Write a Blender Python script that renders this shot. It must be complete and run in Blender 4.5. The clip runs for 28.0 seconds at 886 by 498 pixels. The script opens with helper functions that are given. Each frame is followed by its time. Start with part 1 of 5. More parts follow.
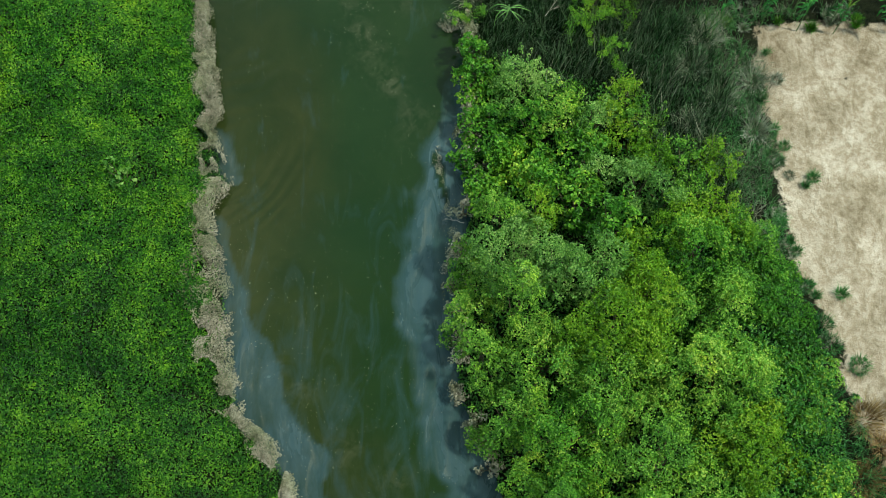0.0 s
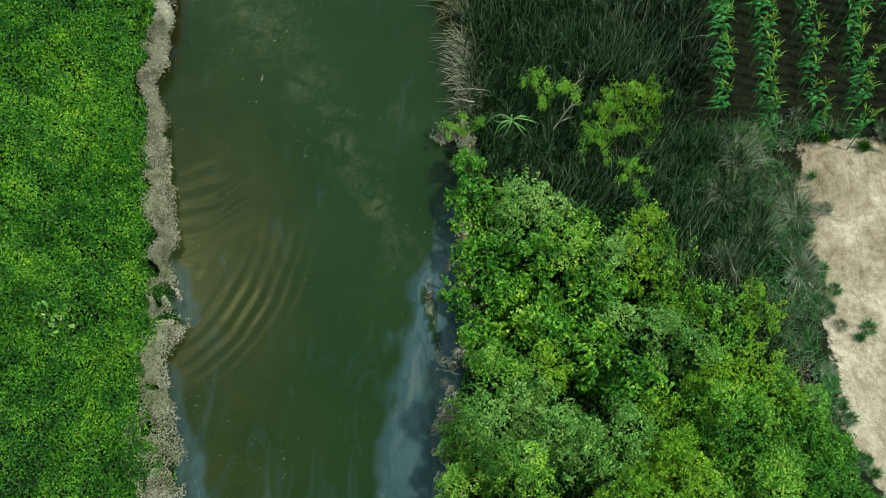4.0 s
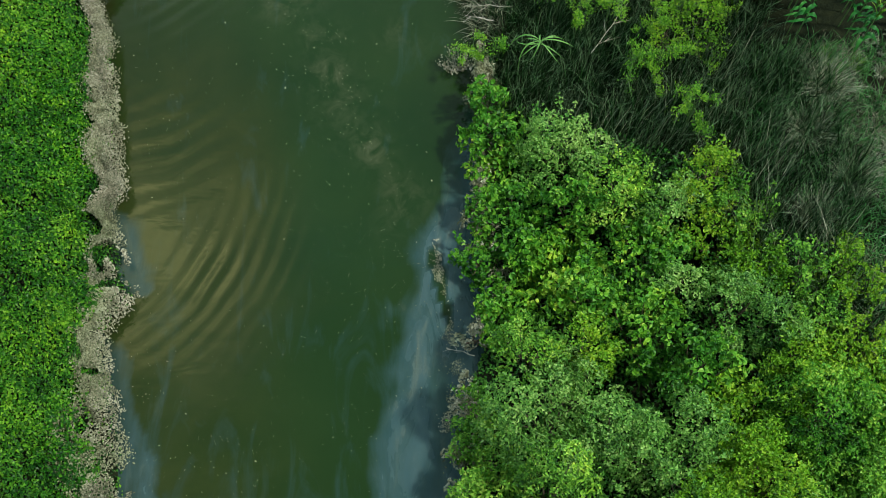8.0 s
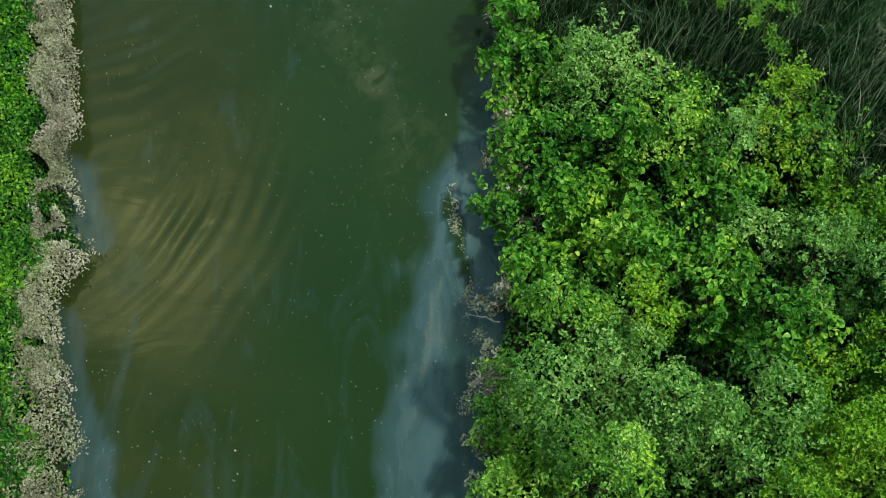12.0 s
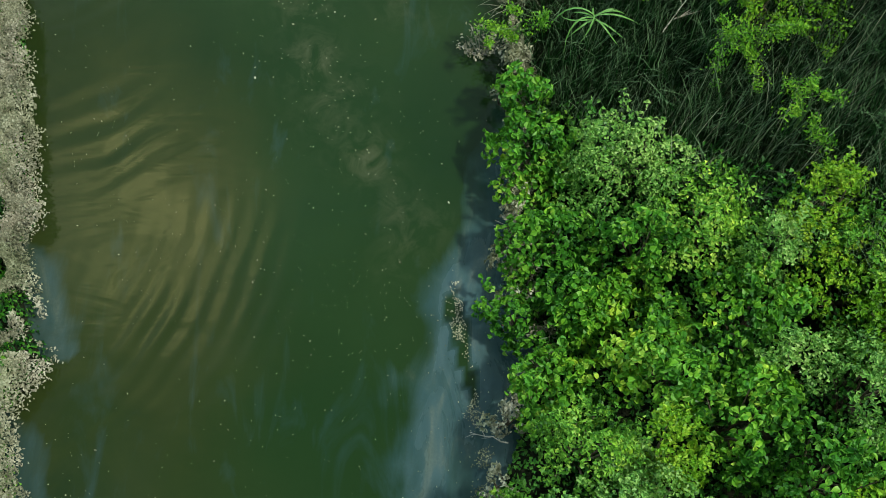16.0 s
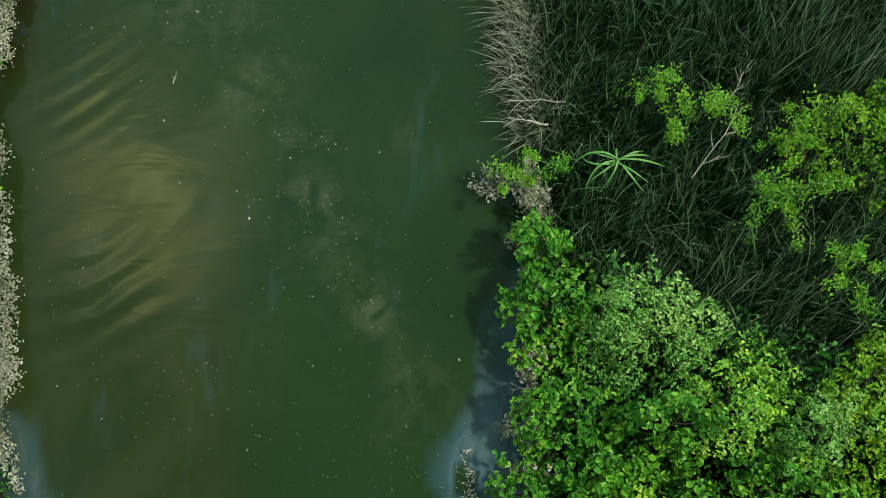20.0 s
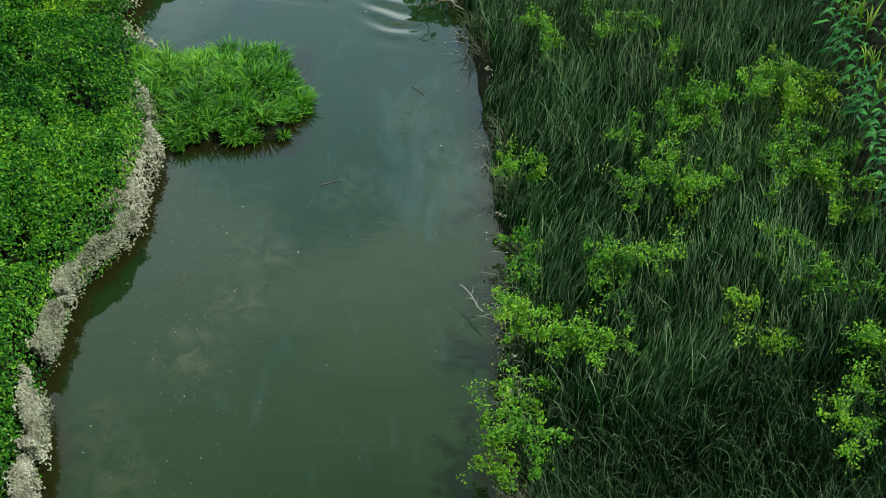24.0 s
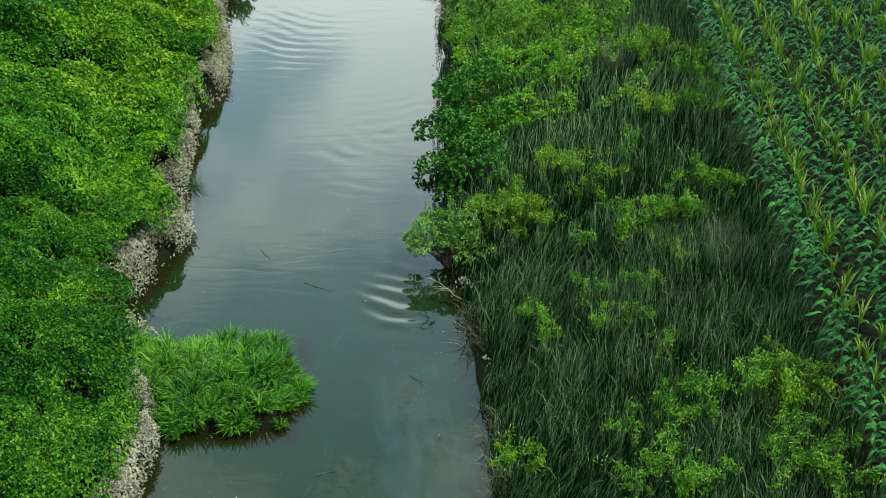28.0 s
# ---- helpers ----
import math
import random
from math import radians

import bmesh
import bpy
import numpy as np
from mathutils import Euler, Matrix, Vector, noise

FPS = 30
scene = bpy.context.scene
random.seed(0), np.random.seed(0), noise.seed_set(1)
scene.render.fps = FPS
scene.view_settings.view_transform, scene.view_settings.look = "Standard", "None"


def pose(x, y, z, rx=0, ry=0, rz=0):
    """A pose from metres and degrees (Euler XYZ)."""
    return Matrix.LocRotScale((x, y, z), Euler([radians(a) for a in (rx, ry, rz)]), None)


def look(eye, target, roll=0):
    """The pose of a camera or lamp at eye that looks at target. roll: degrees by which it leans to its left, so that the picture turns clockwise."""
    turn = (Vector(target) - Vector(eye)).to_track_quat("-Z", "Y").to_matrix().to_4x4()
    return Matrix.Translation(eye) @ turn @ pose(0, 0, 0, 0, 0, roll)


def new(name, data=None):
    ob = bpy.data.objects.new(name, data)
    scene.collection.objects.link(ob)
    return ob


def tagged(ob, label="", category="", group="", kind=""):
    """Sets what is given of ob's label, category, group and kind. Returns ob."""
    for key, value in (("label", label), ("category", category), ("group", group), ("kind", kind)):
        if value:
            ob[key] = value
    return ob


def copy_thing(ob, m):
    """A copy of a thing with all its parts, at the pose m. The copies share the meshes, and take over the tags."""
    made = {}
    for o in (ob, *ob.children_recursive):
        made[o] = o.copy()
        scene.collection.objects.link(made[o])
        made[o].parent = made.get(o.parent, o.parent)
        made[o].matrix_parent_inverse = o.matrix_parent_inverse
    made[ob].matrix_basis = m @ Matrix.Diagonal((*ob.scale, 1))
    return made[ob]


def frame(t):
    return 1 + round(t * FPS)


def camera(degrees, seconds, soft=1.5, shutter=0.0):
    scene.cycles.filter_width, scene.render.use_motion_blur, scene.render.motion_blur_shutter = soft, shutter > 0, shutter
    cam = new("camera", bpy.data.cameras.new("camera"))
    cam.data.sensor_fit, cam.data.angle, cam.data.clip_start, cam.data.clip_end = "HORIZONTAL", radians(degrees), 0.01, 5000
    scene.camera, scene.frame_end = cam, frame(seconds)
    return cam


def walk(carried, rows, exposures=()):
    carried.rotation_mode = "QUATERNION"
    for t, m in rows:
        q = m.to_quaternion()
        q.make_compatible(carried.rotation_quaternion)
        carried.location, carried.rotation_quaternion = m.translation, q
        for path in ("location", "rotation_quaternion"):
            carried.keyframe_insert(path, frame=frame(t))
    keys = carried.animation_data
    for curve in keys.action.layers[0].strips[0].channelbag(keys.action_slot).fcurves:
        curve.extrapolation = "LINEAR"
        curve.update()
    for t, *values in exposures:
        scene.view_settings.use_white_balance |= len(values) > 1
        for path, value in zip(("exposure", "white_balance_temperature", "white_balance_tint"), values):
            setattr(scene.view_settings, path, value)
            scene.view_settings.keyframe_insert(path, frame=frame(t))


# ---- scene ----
cam = camera(39.6, 28.0, soft=0.6)
PATH = [
    (0, 0.000, -0.000, 23.312, 19.46, -0.01, -0.12),
    (0.5, 0.040, 0.415, 23.201, 19.53, -0.00, -0.06),
    (1, 0.081, 0.850, 22.977, 19.59, 0.00, -0.01),
    (1.5, 0.130, 1.308, 22.719, 19.68, 0.01, 0.04),
    (2, 0.167, 1.828, 22.454, 19.79, 0.01, 0.07),
    (2.5, 0.196, 2.356, 22.129, 19.90, 0.00, 0.09),
    (3, 0.204, 2.831, 21.729, 19.96, -0.00, 0.09),
    (3.5, 0.200, 3.226, 21.258, 19.97, -0.00, 0.09),
    (5.5, 0.134, 4.158, 19.267, 19.79, 0.01, 0.03),
    (6, 0.110, 4.260, 18.751, 19.76, 0.01, 0.07),
    (6.5, 0.082, 4.322, 18.231, 19.74, 0.01, 0.10),
    (7, 0.064, 4.378, 17.665, 19.72, 0.00, 0.13),
    (7.5, 0.046, 4.404, 17.106, 19.71, -0.01, 0.14),
    (8, 0.019, 4.429, 16.569, 19.67, -0.01, 0.12),
    (8.5, -0.018, 4.449, 16.058, 19.62, -0.01, 0.07),
    (9, -0.053, 4.463, 15.548, 19.54, -0.00, 0.01),
    (9.5, -0.089, 4.484, 15.082, 19.42, 0.01, -0.05),
    (10, -0.119, 4.542, 14.724, 19.32, 0.02, -0.09),
    (10.5, -0.147, 4.628, 14.422, 19.25, 0.02, -0.11),
    (11, -0.168, 4.723, 14.148, 19.20, 0.01, -0.11),
    (11.5, -0.188, 4.823, 13.876, 19.16, 0.01, -0.10),
    (13.5, -0.227, 5.389, 13.157, 19.23, -0.03, -0.13),
    (14, -0.228, 5.595, 13.056, 19.19, -0.03, -0.15),
    (14.5, -0.230, 5.832, 12.963, 19.06, -0.03, -0.15),
    (15, -0.224, 6.112, 12.868, 18.80, -0.02, -0.11),
    (15.5, -0.219, 6.436, 12.780, 18.39, -0.00, -0.02),
    (16, -0.211, 6.762, 12.706, 17.93, 0.02, 0.09),
    (16.5, -0.209, 7.089, 12.613, 17.55, 0.04, 0.17),
    (17, -0.211, 7.389, 12.540, 17.31, 0.05, 0.21),
    (17.5, -0.235, 7.679, 12.470, 17.14, 0.04, 0.20),
    (18, -0.260, 7.963, 12.397, 17.01, 0.02, 0.17),
    (18.5, -0.281, 8.240, 12.331, 16.88, -0.00, 0.13),
    (19, -0.300, 8.480, 12.304, 16.78, -0.03, 0.09),
    (19.5, -0.319, 8.697, 12.277, 16.77, -0.04, 0.07),
    (20, -0.333, 8.859, 12.267, 16.89, -0.05, 0.07),
    (20.5, -0.358, 8.900, 12.236, 17.22, -0.07, 0.08),
    (22.5, -0.448, 8.600, 12.131, 30.56, -0.02, -0.15),
    (23, -0.445, 8.608, 12.140, 35.16, 0.01, -0.15),
    (23.5, -0.438, 8.626, 12.157, 39.91, 0.02, -0.15),
    (24, -0.431, 8.643, 12.184, 44.66, 0.04, -0.14),
    (24.5, -0.425, 8.670, 12.227, 49.35, 0.05, -0.13),
    (25, -0.414, 8.708, 12.294, 53.89, 0.03, -0.10),
    (25.5, -0.405, 8.763, 12.394, 58.16, 0.02, -0.08),
    (26, -0.395, 8.793, 12.459, 61.18, 0.00, -0.07),
    (26.5, -0.391, 8.798, 12.473, 62.47, -0.01, -0.06),
    (27, -0.391, 8.784, 12.434, 62.00, -0.02, -0.06),
    (27.5, -0.394, 8.742, 12.333, 59.89, -0.04, -0.05),
    (28, -0.395, 8.726, 12.267, 57.70, -0.06, -0.05),
]
EXPOSURES = [(0.0, 0.0, 6420, 4), (28.0, 0.0, 6420, 4)]
walk(cam, [(t, pose(x, y, z, tilt, lean, turn)) for t, x, y, z, tilt, lean, turn in PATH], EXPOSURES)

# ---- world, sun, exposure ----
SUN_ELEV, SUN_AZ, CLOUDS = 60.0, 103.0, 7.4
world = bpy.data.worlds.new("sky")
scene.world = world
world.use_nodes = True
wn, wl = world.node_tree.nodes, world.node_tree.links
wn.clear()


def wnode(kind, **props):
    n = wn.new(kind)
    for k, v in props.items():
        n.inputs[k].default_value = v
    return n


sky = wn.new("ShaderNodeTexSky")
sky.sky_type = "NISHITA"
sky.sun_disc = False
sky.sun_elevation = radians(SUN_ELEV)
sky.sun_rotation = radians(SUN_AZ)
sky.air_density, sky.dust_density = 1.0, 2.0
coord = wn.new("ShaderNodeTexCoord")


def wmath(op, a, c=0.0):
    x = wn.new("ShaderNodeMath")
    x.operation = op
    for sock, v in zip(x.inputs, (a, c)):
        if isinstance(v, (int, float)):
            sock.default_value = v
        else:
            wl.new(v, sock)
    return x.outputs[0]


def wramp(fac, stops):
    r = wn.new("ShaderNodeValToRGB")
    while len(r.color_ramp.elements) < len(stops):
        r.color_ramp.elements.new(0.5)
    for e, (p, c) in zip(r.color_ramp.elements, stops):
        e.position, e.color = p, (*c, 1)
    wl.new(fac, r.inputs["Fac"])
    return r.outputs["Color"]


def wmix(fac, a, c, mode="MIX"):
    x = wn.new("ShaderNodeMix")
    x.data_type, x.blend_type = "RGBA", mode
    for sock, v in ((x.inputs[0], fac), (x.inputs[6], a), (x.inputs[7], c)):
        if isinstance(v, (int, float)):
            sock.default_value = v
        elif isinstance(v, tuple):
            sock.default_value = (*v, 1)
        else:
            wl.new(v, sock)
    return x.outputs[2]


split = wn.new("ShaderNodeSeparateXYZ")
wl.new(coord.outputs["Generated"], split.inputs[0])
height = wmath("MAXIMUM", split.outputs["Z"], 0.0)
flat = wn.new("ShaderNodeMapping")
flat.inputs["Scale"].default_value = (1.0, 1.0, 2.2)
wl.new(coord.outputs["Generated"], flat.inputs["Vector"])
cloud_noise = wnode("ShaderNodeTexNoise", Scale=2.6, Detail=7.0, Roughness=0.55, Distortion=0.3)
wl.new(flat.outputs[0], cloud_noise.inputs["Vector"])
cover = wramp(cloud_noise.outputs["Fac"], [(0.42, (0, 0, 0)), (0.54, (1, 1, 1))])
sky_gain = wn.new("ShaderNodeVectorMath")
sky_gain.operation = "SCALE"
sky_gain.inputs["Scale"].default_value = 0.12
wl.new(sky.outputs[0], sky_gain.inputs[0])
# cloud deck: bright low down, dimmed at the horizon against fill, thinner, greyer overhead
deck = wramp(height, [(0.0, (0.12, 0.13, 0.13)), (0.16, (0.24, 0.25, 0.25)), (0.27, (0.56, 0.59, 0.57)), (0.34, (0.58, 0.62, 0.62)), (0.48, (0.53, 0.60, 0.62)), (0.62, (0.38, 0.45, 0.46)), (0.85, (0.085, 0.105, 0.10)), (1.0, (0.05, 0.065, 0.06))])
# the +Y half, which the water mirrors, is brighter; behind is dimmed against fill
ahead = wramp(wmath("ADD", wmath("MULTIPLY", split.outputs["Y"], 0.5), 0.5), [(0.36, (0.13, 0.135, 0.14)), (0.85, (1.0, 1.0, 1.0))])
deck = wmix(1.0, deck, ahead, "MULTIPLY")
deck_gain = wn.new("ShaderNodeVectorMath")
deck_gain.operation = "SCALE"
deck_gain.inputs["Scale"].default_value = CLOUDS
wl.new(deck, deck_gain.inputs[0])
gap = wmix(1.0, sky_gain.outputs[0], deck_gain.outputs[0], "ADD")
gap = wmix(1.0, gap, (0.42, 0.52, 0.62), "MULTIPLY")
vault = wmix(cover, gap, deck_gain.outputs[0])
# bright spot added to the sky for the water to mirror, nearly overhead
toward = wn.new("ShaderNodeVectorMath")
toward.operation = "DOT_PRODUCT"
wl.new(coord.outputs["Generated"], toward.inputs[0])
# aimed from where the mirrored patch shows in view, apart from the sun
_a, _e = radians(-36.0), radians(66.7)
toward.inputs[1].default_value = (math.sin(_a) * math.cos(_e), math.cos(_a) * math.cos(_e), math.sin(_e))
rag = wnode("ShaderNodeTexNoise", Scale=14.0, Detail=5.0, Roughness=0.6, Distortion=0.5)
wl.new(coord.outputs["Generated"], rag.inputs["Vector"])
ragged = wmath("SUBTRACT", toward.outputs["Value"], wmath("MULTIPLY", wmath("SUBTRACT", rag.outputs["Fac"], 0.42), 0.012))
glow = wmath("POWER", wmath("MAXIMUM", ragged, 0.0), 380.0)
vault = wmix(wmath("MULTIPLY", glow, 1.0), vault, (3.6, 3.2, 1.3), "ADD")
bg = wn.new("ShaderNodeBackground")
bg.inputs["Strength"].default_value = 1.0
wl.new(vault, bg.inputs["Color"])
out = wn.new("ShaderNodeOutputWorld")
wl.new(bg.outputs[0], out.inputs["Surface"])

sun = new("sun", bpy.data.lights.new("sun", "SUN"))
sun.data.energy = 4.8
sun.data.angle = radians(4)
sun.data.color = (1.0, 0.95, 0.84)
_a, _e = radians(SUN_AZ), radians(SUN_ELEV)
sun.matrix_world = look((0, 0, 30), (-math.sin(_a) * math.cos(_e) * 10, -math.cos(_a) * math.cos(_e) * 10, 30 - 10 * math.sin(_e)))
tagged(sun, "veiled daylight sun", "sun")

# ---- materials ----


class Mat:
    """A node material with short ways to add nodes."""

    def __init__(self, name):
        self.m = bpy.data.materials.new(name)
        self.m.use_nodes = True
        self.nt = self.m.node_tree
        self.nt.nodes.clear()
        self.out = self.nt.nodes.new("ShaderNodeOutputMaterial")

    def n(self, kind, **props):
        node = self.nt.nodes.new(kind)
        for k, v in props.items():
            node.inputs[k].default_value = v
        return node

    def link(self, a, b):
        self.nt.links.new(a, b)

    def ramp(self, fac, stops):
        r = self.nt.nodes.new("ShaderNodeValToRGB")
        els = r.color_ramp.elements
        while len(els) < len(stops):
            els.new(0.5)
        for e, (p, c) in zip(els, stops):
            e.position, e.color = p, (*c, 1) if len(c) == 3 else c
        self.link(fac, r.inputs["Fac"])
        return r.outputs["Color"]

    def noise(self, scale, detail=4.0, rough=0.55, vec=None, distort=0.0):
        t = self.n("ShaderNodeTexNoise", Scale=scale, Detail=detail, Roughness=rough, Distortion=distort)
        self.link(vec if vec is not None else self.pos(), t.inputs["Vector"])
        return t.outputs["Fac"]

    def pos(self):
        return self.n("ShaderNodeNewGeometry").outputs["Position"]

    def mix(self, fac, a, b, mode="MIX"):
        x = self.nt.nodes.new("ShaderNodeMix")
        x.data_type, x.blend_type = "RGBA", mode
        for sock, v in ((x.inputs[0], fac), (x.inputs[6], a), (x.inputs[7], b)):
            if isinstance(v, (int, float)):
                sock.default_value = v
            elif isinstance(v, tuple):
                sock.default_value = (*v, 1)
            else:
                self.link(v, sock)
        return x.outputs[2]

    def math(self, op, a, b=0.0):
        x = self.nt.nodes.new("ShaderNodeMath")
        x.operation = op
        for sock, v in zip(x.inputs, (a, b)):
            if isinstance(v, (int, float)):
                sock.default_value = v
            else:
                self.link(v, sock)
        return x.outputs[0]

    def attr(self, name):
        a = self.nt.nodes.new("ShaderNodeAttribute")
        a.attribute_name = name
        return a.outputs["Fac"]

    def bump(self, height, strength=0.4, dist=0.02):
        b = self.n("ShaderNodeBump", Strength=strength, Distance=dist)
        self.link(height, b.inputs["Height"])
        return b.outputs["Normal"]


def leaf_material(name, stops, rough=0.45, lucent=0.24, patch=0.9, patch_tint=(0.5, 0.7, 0.5), fine=3.5, spec=0.22, spread=0.55, sunny=0.0, tips=None):
    """Leaves: each its own shade along the ramp, with slow patches of older foliage."""
    k = Mat(name)
    rnd = k.n("ShaderNodeNewGeometry").outputs["Random Per Island"]
    slow = k.noise(patch, 3.0)
    quick = k.noise(fine, 2.0)
    f = k.math("ADD", k.math("MULTIPLY", rnd, spread), k.math("MULTIPLY", k.math("ADD", slow, k.math("MULTIPLY", quick, 0.7)), 1.15))
    col = k.ramp(k.math("SUBTRACT", f, 0.4775 + spread / 2), stops)
    slow2 = k.ramp(k.noise(patch * 0.55, 2.0), [(0.42, (0, 0, 0)), (0.62, (1, 1, 1))])
    col = k.mix(k.math("MULTIPLY", slow2, 0.7), col, k.mix(1.0, col, patch_tint, "MULTIPLY"))
    if sunny:
        young = k.ramp(k.noise(1.1, 5.0, 0.65, distort=0.8), [(0.50, (0, 0, 0)), (0.64, (1, 1, 1))])
        col = k.mix(k.math("MULTIPLY", young, sunny), col, k.mix(1.0, col, (1.65, 1.3, 0.8), "MULTIPLY"))
    # paler tips: dry ends, with glints and depth also put into colour
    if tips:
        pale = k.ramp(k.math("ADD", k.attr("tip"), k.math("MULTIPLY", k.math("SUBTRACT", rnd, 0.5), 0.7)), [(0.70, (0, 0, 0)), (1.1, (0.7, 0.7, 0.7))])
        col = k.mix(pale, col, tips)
    p = k.n("ShaderNodeBsdfPrincipled", Roughness=rough)
    p.inputs["Specular IOR Level"].default_value = spec
    k.link(col, p.inputs["Base Color"])
    t = k.n("ShaderNodeBsdfTranslucent")
    k.link(k.mix(1.0, col, (1.25, 1.2, 0.5), "MULTIPLY"), t.inputs["Color"])
    s = k.n("ShaderNodeMixShader", Fac=lucent)
    k.link(p.outputs[0], s.inputs[1])
    k.link(t.outputs[0], s.inputs[2])
    k.link(s.outputs[0], k.out.inputs["Surface"])
    return k.m


M_COVER = leaf_material("ground_cover_leaf", [(0.02, (0.005, 0.034, 0.004)), (0.38, (0.018, 0.098, 0.006)), (0.66, (0.052, 0.185, 0.010)), (0.95, (0.15, 0.33, 0.022))], patch=1.0, patch_tint=(0.45, 0.66, 0.6), fine=2.6, spread=0.8, sunny=0.75)
M_COVER_OLD = leaf_material("old_cover_leaf", [(0.02, (0.004, 0.028, 0.004)), (0.38, (0.013, 0.074, 0.006)), (0.66, (0.036, 0.140, 0.010)), (0.95, (0.11, 0.26, 0.020))], patch=1.0, patch_tint=(0.5, 0.68, 0.6), fine=2.6, spread=0.8, sunny=0.5)
M_COVER_MID = leaf_material("mid_cover_leaf", [(0.02, (0.005, 0.038, 0.004)), (0.38, (0.021, 0.115, 0.007)), (0.66, (0.064, 0.215, 0.012)), (0.95, (0.18, 0.37, 0.026))], patch=1.0, patch_tint=(0.42, 0.66, 0.6), fine=2.6, spread=0.8, sunny=0.7)
M_COVER_FAR = leaf_material("far_cover_leaf", [(0.02, (0.008, 0.052, 0.004)), (0.38, (0.036, 0.165, 0.008)), (0.66, (0.100, 0.29, 0.013)), (0.95, (0.25, 0.45, 0.032))], patch=1.0, patch_tint=(0.42, 0.66, 0.6), fine=2.6, spread=0.8, sunny=0.8)
M_VINE = leaf_material("vine_leaf", [(0.05, (0.010, 0.052, 0.006)), (0.40, (0.058, 0.205, 0.017)), (0.70, (0.155, 0.36, 0.033)), (0.95, (0.37, 0.52, 0.075))], patch=0.9, patch_tint=(0.5, 0.7, 0.6), sunny=0.7)
M_FINE = leaf_material("bush_leaf", [(0.05, (0.012, 0.060, 0.007)), (0.40, (0.080, 0.235, 0.024)), (0.70, (0.185, 0.385, 0.045)), (0.95, (0.39, 0.54, 0.10))], patch=0.7, patch_tint=(0.65, 0.8, 0.65), sunny=0.65)
M_GREYLEAF = leaf_material("silver_bush_leaf", [(0.15, (0.030, 0.110, 0.016)), (0.55, (0.125, 0.290, 0.048)), (0.95, (0.32, 0.48, 0.14))], patch_tint=(0.8, 0.92, 0.75), spec=0.3)
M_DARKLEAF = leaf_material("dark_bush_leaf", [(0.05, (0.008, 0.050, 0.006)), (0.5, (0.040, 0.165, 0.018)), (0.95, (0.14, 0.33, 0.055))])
M_CREEPER = leaf_material("creeper_leaf", [(0.05, (0.016, 0.078, 0.005)), (0.45, (0.078, 0.240, 0.012)), (0.9, (0.23, 0.42, 0.03))], patch_tint=(0.8, 0.9, 0.7))
M_YELLOW = leaf_material("yellow_creeper_leaf", [(0.05, (0.034, 0.112, 0.006)), (0.5, (0.118, 0.275, 0.012)), (0.95, (0.30, 0.44, 0.035))], patch_tint=(0.75, 0.9, 0.7))
M_WITHER = leaf_material("withered_leaf", [(0.05, (0.085, 0.088, 0.056)), (0.5, (0.235, 0.228, 0.165)), (0.9, (0.45, 0.43, 0.34))], rough=0.75, lucent=0.12, patch=2.0, patch_tint=(0.6, 0.72, 0.5), spec=0.1, spread=0.6)
# lighter copy of the withered leaf, making up for weak light on it
M_WITHER_LIT = leaf_material("lit_withered_leaf", [(0.05, (0.14, 0.14, 0.10)), (0.5, (0.34, 0.335, 0.26)), (0.9, (0.56, 0.55, 0.46))], rough=0.75, lucent=0.15, patch=2.0, patch_tint=(0.65, 0.75, 0.6), spec=0.1, spread=0.6)
# the pale ramp ends and tips also carry glints on the blades
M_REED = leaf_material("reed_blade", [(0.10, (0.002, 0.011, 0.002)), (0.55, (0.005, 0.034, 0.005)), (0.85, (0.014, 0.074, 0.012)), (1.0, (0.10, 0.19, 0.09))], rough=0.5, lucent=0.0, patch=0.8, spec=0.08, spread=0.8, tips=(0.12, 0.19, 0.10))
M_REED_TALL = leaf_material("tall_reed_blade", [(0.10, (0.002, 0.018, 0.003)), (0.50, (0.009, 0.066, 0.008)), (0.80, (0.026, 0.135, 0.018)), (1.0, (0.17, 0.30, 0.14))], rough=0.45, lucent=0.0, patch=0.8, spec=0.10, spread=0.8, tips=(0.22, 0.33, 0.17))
M_DRY = leaf_material("dry_reed", [(0.15, (0.07, 0.10, 0.06)), (0.5, (0.18, 0.22, 0.15)), (0.9, (0.46, 0.47, 0.38))], rough=0.6, lucent=0.1, patch_tint=(0.75, 0.78, 0.7), spec=0.15)
M_STRAW = leaf_material("grey_straw", [(0.15, (0.055, 0.065, 0.042)), (0.5, (0.14, 0.155, 0.108)), (0.9, (0.33, 0.34, 0.26))], rough=0.7, lucent=0.1, patch_tint=(0.7, 0.78, 0.6), spec=0.08, spread=0.8)
M_GRASS = leaf_material("grass_blade", [(0.15, (0.010, 0.055, 0.004)), (0.5, (0.045, 0.19, 0.008)), (0.9, (0.17, 0.38, 0.03))], rough=0.5, lucent=0.25, patch_tint=(0.6, 0.8, 0.6), fine=6.0, spread=0.75)
M_BLUEGRASS = leaf_material("blue_grass_blade", [(0.15, (0.012, 0.066, 0.016)), (0.5, (0.040, 0.165, 0.040)), (0.9, (0.11, 0.29, 0.085))], rough=0.5, lucent=0.2, patch_tint=(0.7, 0.85, 0.8), fine=6.0, spread=0.7)
M_BROWN = leaf_material("brown_grass", [(0.15, (0.12, 0.07, 0.03)), (0.5, (0.24, 0.14, 0.06)), (0.9, (0.38, 0.26, 0.13))], rough=0.7, lucent=0.1, spec=0.1)
